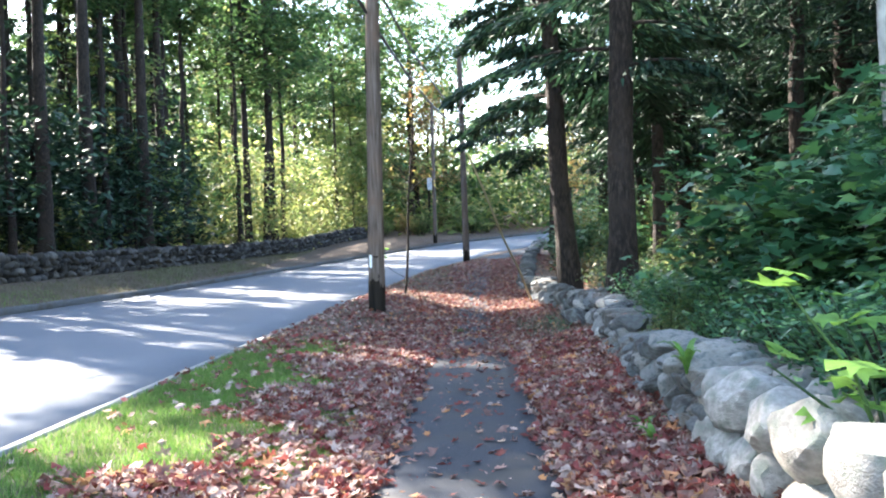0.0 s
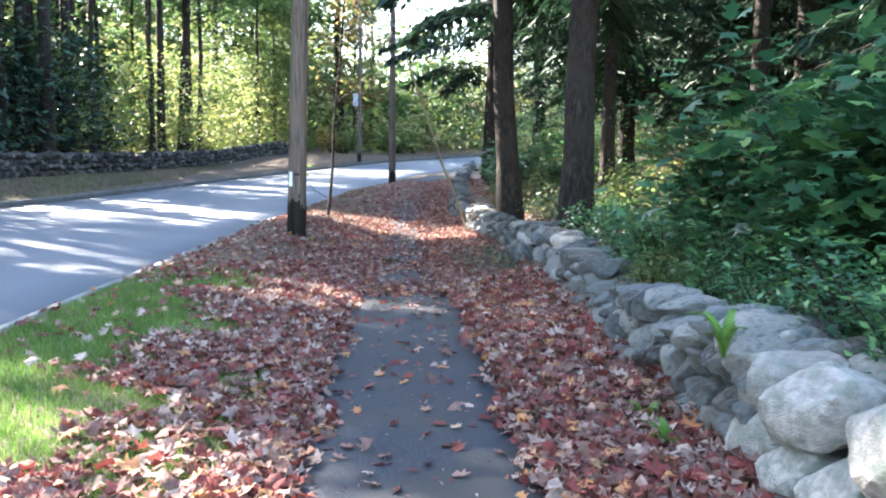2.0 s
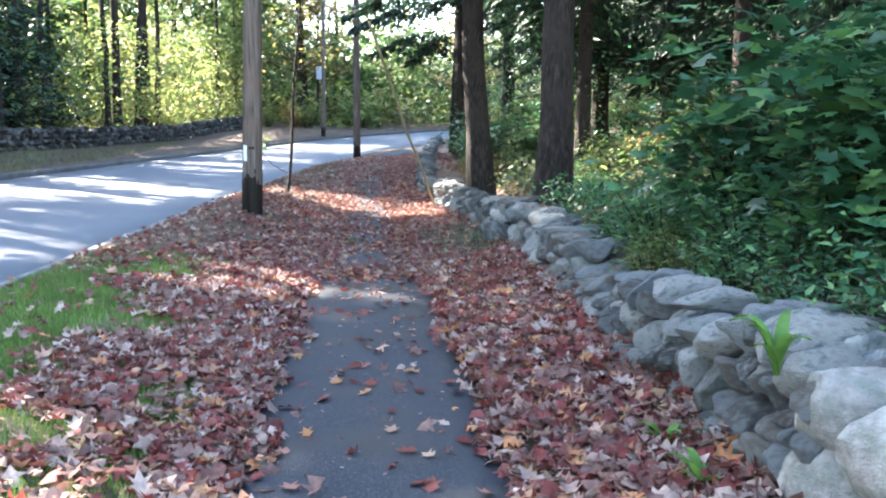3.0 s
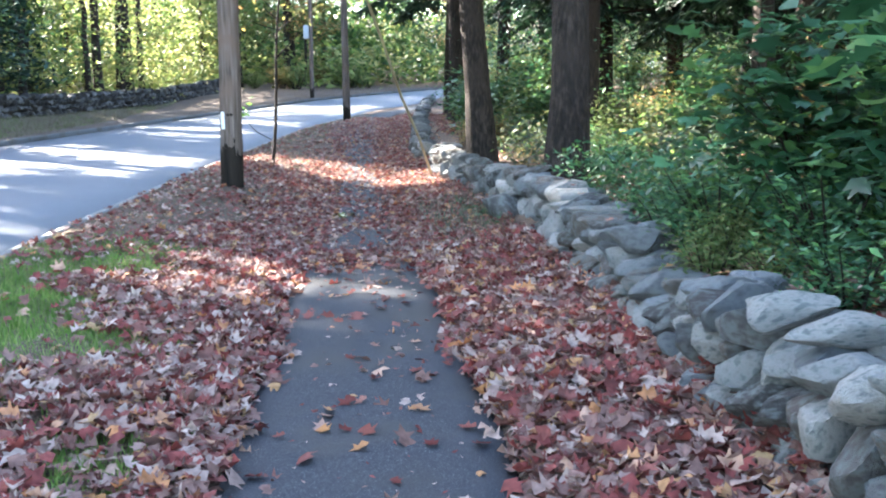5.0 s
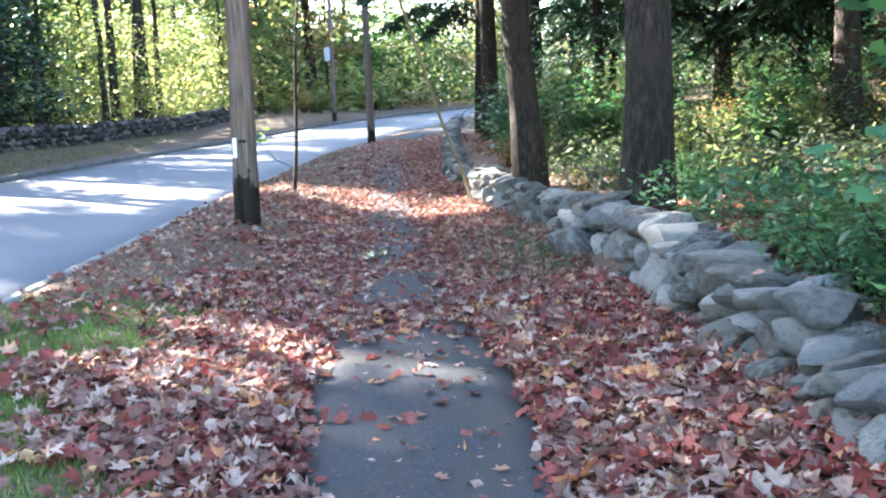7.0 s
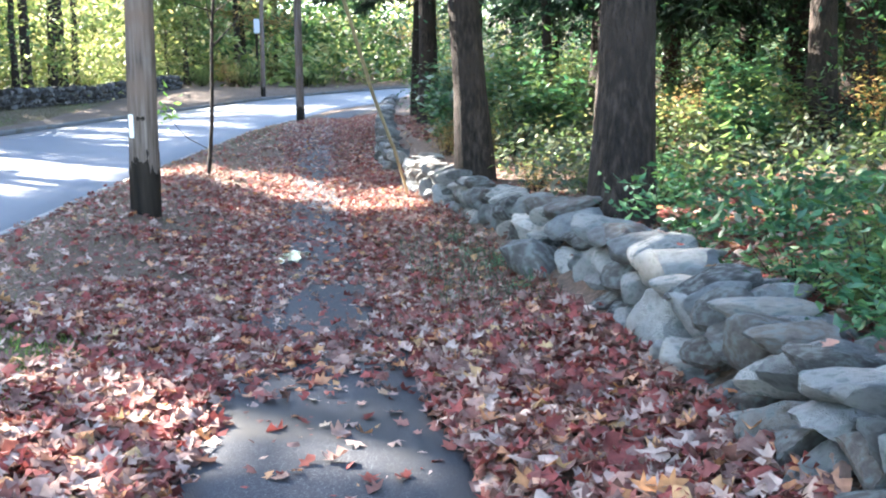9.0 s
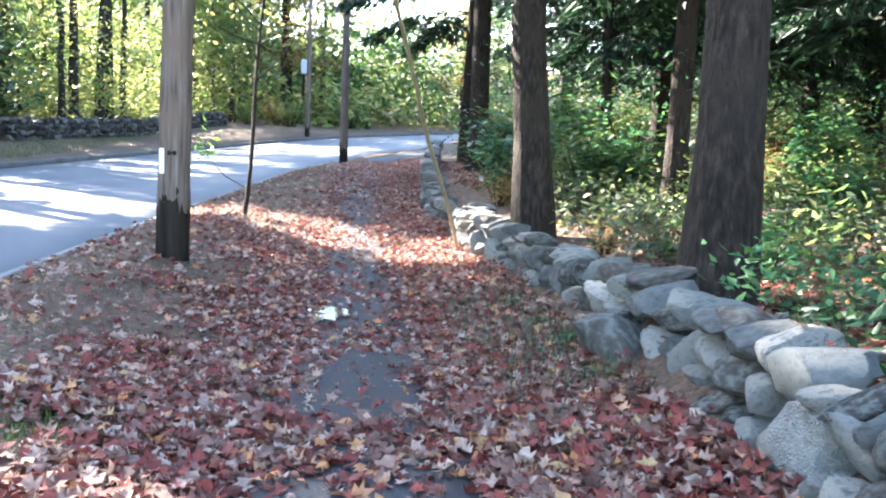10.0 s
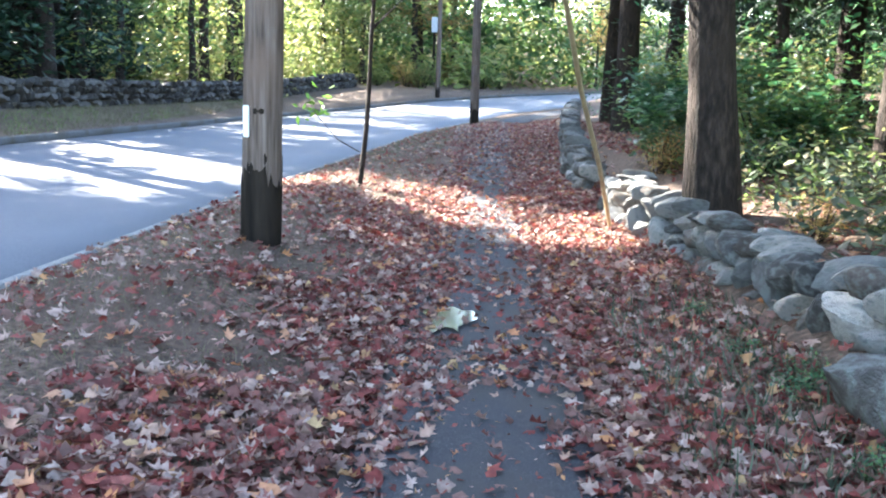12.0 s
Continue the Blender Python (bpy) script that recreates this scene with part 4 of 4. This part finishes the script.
# a maple seedling overhanging the wall at the start of the walk
seedling = tagged(new("maple_seedling"), "young maple shoot with large bright green leaves", "plant")
mr = np.random.default_rng(63)
pieces, P = [], []
for k in range(6):
    a = mr.uniform(0, 6.28)
    tip = np.array([0.42 * math.cos(a) - 0.12, 0.42 * math.sin(a), mr.uniform(0.35, 0.95)])
    pieces.append(tube([(0, 0, 0), tip * np.array([0.4, 0.4, 0.6]), tip], [0.012, 0.009, 0.004], 6))
    for f in (0.45, 0.6, 0.72, 0.85, 0.95, 1.0):
        P.append(tip * np.array([f * f, f * f, f]) + mr.normal(size=3) * 0.09)
V, F = joined(pieces)
tagged(child("branchwork", mesh_of("branchwork", V, F, GREEN, True), seedling), kind="stuff")
X, Y, Z = frames_at(len(P), mr, 1.0)
for p, x, y, z in zip(P, X, Y, Z):
    V, F = scatter(MAPLE, p[None], np.array([mr.uniform(0.08, 0.125)]), (x[None], y[None], z[None]))
    child("leaf", mesh_of("leaf", V, F, SHOOT), seedling)
put(seedling, 1.9, 4.0)


def weed(x, y, z, tall, blades, seed, label):
    rng = np.random.default_rng(seed)
    ob = tagged(new("weed"), label, "plant")
    ob.location = (x, y, z)
    for k in range(blades):
        a, h = rng.uniform(0, 6.28), tall * rng.uniform(0.6, 1.1)
        fs = np.linspace(0, 1, 7)
        mid = np.column_stack([math.cos(a) * 0.5 * h * fs ** 1.6, math.sin(a) * 0.5 * h * fs ** 1.6, h * (fs - 0.45 * fs ** 3)])
        w = 0.022 * np.sin(np.pi * (0.12 + 0.88 * fs)) + 0.001
        side = np.array([-math.sin(a), math.cos(a), 0])
        V = np.vstack([mid - side * w[:, None], mid + [0, 0, -0.006], mid + side * w[:, None]])
        F = [(r * 7 + i, r * 7 + i + 1, (r + 1) * 7 + i + 1, (r + 1) * 7 + i) for r in range(2) for i in range(6)]
        child("blade", mesh_of("blade", V, F, SHOOT, True), ob)
    return ob


weed(1.46, 6.0, 0.62, 0.34, 9, 1, "pale green weed growing out of the stone wall")
weed(1.28, 6.2, 0.1, 0.3, 8, 2, "small green weed at the foot of the wall")
weed(1.3, 6.7, 0.1, 0.26, 7, 3, "small green weed at the foot of the wall")

# the young tree on the verge, nearly bare
sapling = tagged(new("sapling"), "thin bare young tree on the leafy verge", "tree")
sr = np.random.default_rng(61)
hs = np.linspace(-0.1, 5.5, 14)
pts = np.column_stack([0.075 * hs + 0.02 * np.sin(hs * 2), 0.02 * np.sin(hs * 1.3), hs])
pieces = [tube(pts, np.linspace(0.036, 0.01, 14), 8)]
tips = []
for k in range(22):
    h = sr.uniform(2.0, 5.3); p = np.array([0.075 * h, 0, h]); a = sr.uniform(0, 6.28); l = sr.uniform(0.4, 1.1) * (1.2 - h / 7)
    e = p + np.array([math.cos(a) * l, math.sin(a) * l, l * sr.uniform(0.4, 1.0)])
    pieces.append(tube([p, (p + e) / 2 + sr.normal(size=3) * 0.04, e], [0.012, 0.008, 0.003], 5)); tips.append(e)
V, F = joined(pieces)
child("trunk", mesh_of("trunk", V, F, BARK, True), sapling)
P = np.array(tips)[sr.integers(0, len(tips), 160)] + sr.normal(size=(160, 3)) * 0.14
V, F = scatter(OVAL, P, sr.uniform(0.03, 0.06, 160), frames_at(160, sr))
child("crown", mesh_of("crown", V, F, AUTUMN), sapling)
V, F = tube([(0, 0, 0.45), (-0.3, -0.05, 0.62), (-0.62, -0.1, 1.0)], [0.009, 0.007, 0.003], 5)
child("side_shoot", mesh_of("side_shoot", V, F, BARK, True), sapling)
P = np.array([(-0.62, -0.1, 1.0)]) + sr.normal(size=(26, 3)) * np.array([0.15, 0.1, 0.17])
V, F = scatter(OVAL, P, sr.uniform(0.05, 0.085, 26), frames_at(26, sr))
child("foliage", mesh_of("foliage", V, F, SHOOT), sapling, "pale green leaves of a low side shoot")
sapling.location = (-1.6, 23.4, height(-1.6, 23.4))

birch = tagged(new("birch"), "slender pale birch stem among the shrubs", "tree")
V, F = tube([(0, 0, -0.2), (0.03, 0, 1.2), (0.0, 0.02, 2.6), (0.06, 0, 4.5), (0.1, 0, 7)], [0.065, 0.055, 0.05, 0.04, 0.02], 10)
child("trunk", mesh_of("trunk", V, F, PALE_BARK, True), birch)
put(birch, 3.45, 7.6)

# ---- leaf litter and grass ----
lr = np.random.default_rng(90)


def cover(x, y):
    """How thickly leaves lie at a place, from 0 to 1."""
    u = x - np.interp(y, (-5, 24, 32, 40, 48), (0.05, 0.05, 0.2, 0.6, 1.4))
    on_path = (u > -0.56) & (u < np.interp(y, (11, 13), (0.6, 0.52)))
    ragged = 0.12 * np.sin(y * 2.1) + 0.08 * np.sin(y * 5.3 + 1)
    edge = np.interp(y, (-5, 3, 7, 10, 12.5, 14, 17, 20, 23, 40), (-2.0, -2.0, -1.95, -1.95, -2.0, -1.85, -1.6, -1.5, -1.0, -1.0))
    thick = np.where(u < -0.5, np.clip((u - edge - 3 * ragged) * 1.6, np.where(y > 12.5, 0.1, 0.02), 1), 0.0)
    thick = np.maximum(thick, np.where((u < -0.5) & (u > -2.6), np.exp(-((y + 0.9 * u - 20.3) / 0.7) ** 2) * 0.8, 0))
    thick = np.where(u > 0.5, np.where(u < 1.6, 1.0, 0.35), thick)
    thick = np.where(u > 1.6, np.where(u > 2.0, 0.65, 0.08), thick)
    path = np.interp(y, (-5, 11.6, 12.6, 13.4, 14.0, 15.4, 15.9, 16.6, 17.0, 17.7, 18.3, 19.2, 20.4, 21.5, 23, 25, 27, 30), (0.015, 0.015, 0.12, 0.85, 0.12, 0.05, 0.75, 0.6, 0.08, 0.08, 0.6, 0.12, 0.2, 0.45, 0.12, 0.14, 0.3, 0.45))
    path = np.where(y > 12.9, np.maximum(path, np.clip((np.abs(u - 0.06 - 0.8 * ragged) - 0.21) * 5, 0, 1)), path)
    path = np.maximum(path, np.clip((np.abs(u - 0.02) - 0.47 + ragged * 0.4) * 5, 0, 0.6))
    patchy = np.where((y < 8.2) & (u < -0.9) & (np.sin(x * 3.1 + y * 1.3) * np.sin(y * 1.9 - x * 2.3) < -0.05), 0.3, 1.0)
    return np.where(on_path, path, thick * patchy * np.where(y < 5.5, 0.8, 1.0))


CURLED = (MAPLE_V * np.array([1, 1, 3.2]), MAPLE[1])


def litter(count, xs, ys, size, lift, mat_shape):
    x, y = lr.uniform(*xs, count), lr.uniform(*ys, count)
    ok = lr.uniform(size=count) < cover(x, y)
    x, y = x[ok], y[ok]
    z = np.array([height(a, b) for a, b in zip(x, y)]) + 0.02 + lr.uniform(0, lift, len(x)) + np.where((y > 22) & (np.abs(x - np.interp(y, (24, 32, 40, 48), (0.05, 0.2, 0.6, 1.4))) < 0.62), 0.03, 0.0)
    P = np.column_stack([x, y, z])
    X, Y, Z = frames_at(len(P), lr, 0.5 if mat_shape is CURLED else 0.7)
    return scatter(mat_shape, P, lr.uniform(0.65, 1.35, len(P)) * size, (X, Y, Z))


pieces = [litter(31000, (-3.1, 1.75), (-3.0, 14.0), 0.05, 0.06, MAPLE), litter(43000, (-3.1, 1.75), (-3.0, 14.0), 0.044, 0.07, CURLED),
          litter(16000, (-3.1, 1.9), (14.0, 25.0), 0.04, 0.05, MAPLE), litter(22000, (-3.1, 1.9), (14.0, 25.0), 0.035, 0.06, CURLED),
          litter(26000, (-3.0, 2.5), (25.0, 45.0), 0.055, 0.03, OVAL), litter(44000, (2.2, 12), (2, 34), 0.045, 0.03, OVAL),
          litter(9000, (2.06, 4.2), (6, 16), 0.042, 0.05, MAPLE)]
crumbs = 30000
cx, cy = lr.uniform(-3.05, 1.6, crumbs), lr.uniform(3, 30, crumbs)
ok = (np.abs(cx - 0.06) > 0.54) | (lr.uniform(size=crumbs) < 0.12) | (cy > 12.8) & (lr.uniform(size=crumbs) < 0.18)
ok &= (cy > 12) | (cover(cx, cy) > 0.3) | (np.abs(cx) < 0.55)
cx, cy = cx[ok], cy[ok]
cp = np.column_stack([cx, cy, np.array([height(a, b) for a, b in zip(cx, cy)]) + 0.022])
cp[:, 2] += np.where(np.abs(cx - 0.03) < 0.5, 0.028, 0.0)
pieces.append(scatter(OVAL, cp, lr.uniform(0.008, 0.026, len(cp)), frames_at(len(cp), lr, 0.8)))
V, F = joined(pieces)
tagged(new("leaf_litter", mesh_of("leaf_litter", V, F, FALLEN)), "thick drift of fallen red and brown maple leaves", "leaves", kind="stuff")
single = [mesh_of("fallen_leaf", *scatter(MAPLE, np.zeros((1, 3)), np.ones(1), tuple(np.array([a]) for a in ((1, 0, 0.1 * k - 0.2), (0, 1, 0.15 - 0.1 * k), (0, 0, 1)))), FALLEN_ONE) for k in range(4)]
scattered = tagged(new("scattered_leaves"), "single curled fallen leaves lying on the asphalt path", "leaves")
for _ in range(120):
    y = lr.uniform(3, 13.2); x = np.clip(lr.normal() * 0.32, -0.55, 0.55) + 0.03
    s = lr.uniform(0.025, 0.055)
    child("fallen_leaf", single[lr.integers(4)], scattered, at=pose(x, y, path_height(y) + 0.03, lr.uniform(-18, 18), lr.uniform(-18, 18), lr.uniform(0, 360)) @ Matrix.Diagonal((s, s, s, 1)))

for x, y, z in LEDGES[::4]:
    s = lr.uniform(0.03, 0.05)
    child("fallen_leaf", single[lr.integers(4)], scattered, at=pose(x, y, z + 0.012, lr.uniform(-12, 12), lr.uniform(-12, 12), lr.uniform(0, 360)) @ Matrix.Diagonal((s, s, s, 1)))


def grass(count, xs, ys, tall, where, mat, label):
    x, y = lr.uniform(*xs, count), lr.uniform(*ys, count)
    ok = lr.uniform(size=count) < where(x, y)
    x, y = x[ok], y[ok]
    P = np.column_stack([x, y, [height(a, b) for a, b in zip(x, y)]])
    a = lr.uniform(0, 6.28, len(P))
    X = np.column_stack([np.cos(a), np.sin(a), 0 * a]); Y = np.column_stack([-np.sin(a), np.cos(a), 0 * a])
    Z = np.column_stack([lr.normal(size=(len(P), 2)) * 0.35, np.ones(len(P))])
    V, F = scatter(BLADE, P, lr.uniform(0.5, 1.3, len(P)) * tall, (X, Y, Z))
    return tagged(new("grass", mesh_of("grass", V, F, mat)), label, "grass", kind="stuff")


grass(130000, (-3.05, -0.7), (-3.0, 14.5), 0.06, lambda x, y: np.clip(1.15 - cover(x, y), 0.03, 1) * np.clip((14.3 - y) / 3, 0, 1), GRASS, "short green lawn grass on the verge")
grass(40000, (-3.05, -0.8), (11, 45), 0.045, lambda x, y: np.clip(1.0 - 0.8 * cover(x, y), 0, 1), DRY_GRASS, "sparse dry grass on the bare verge")
grass(44000, (-13.4, -10.2), (8, 70), 0.11, lambda x, y: 0.8 + 0 * x, DRY_GRASS, "dry leaf-strewn grass strip beside the far kerb")
grass(13000, (-13.2, -10.2), (10, 66), 0.09, lambda x, y: np.where(np.sin(x * 1.7 + y * 0.6) + np.sin(y * 0.31 + 2) > 0.3, 0.8, 0.05), GRASS, "green grass patches on the strip beside the far kerb")
grass(2600, (0.85, 1.65), (12.6, 18.4), 0.13, lambda x, y: np.clip(np.sin((y - 12.6) / 5.6 * 3.14), 0, 1), WEED, "tufts of grey-green weeds at the foot of the wall")

puddle = np.array([(-0.2 + 0.17 * math.cos(a) * (1 + 0.3 * math.sin(3 * a) + 0.2 * math.cos(5 * a)), 17.3 + 0.46 * math.sin(a) * (1 + 0.25 * math.cos(2 * a) + 0.2 * math.sin(5 * a)), 0) for a in np.linspace(0, 6.28, 25)[:-1]])
me = bpy.data.meshes.new("puddle"); me.from_pydata([(x, y, path_height(17.1) + 0.034) for x, y, z in puddle], [], [list(range(24))]); me.materials.append(WATER)
tagged(new("puddle", me), "shallow puddle reflecting the sky on the path", "puddle", kind="structure")
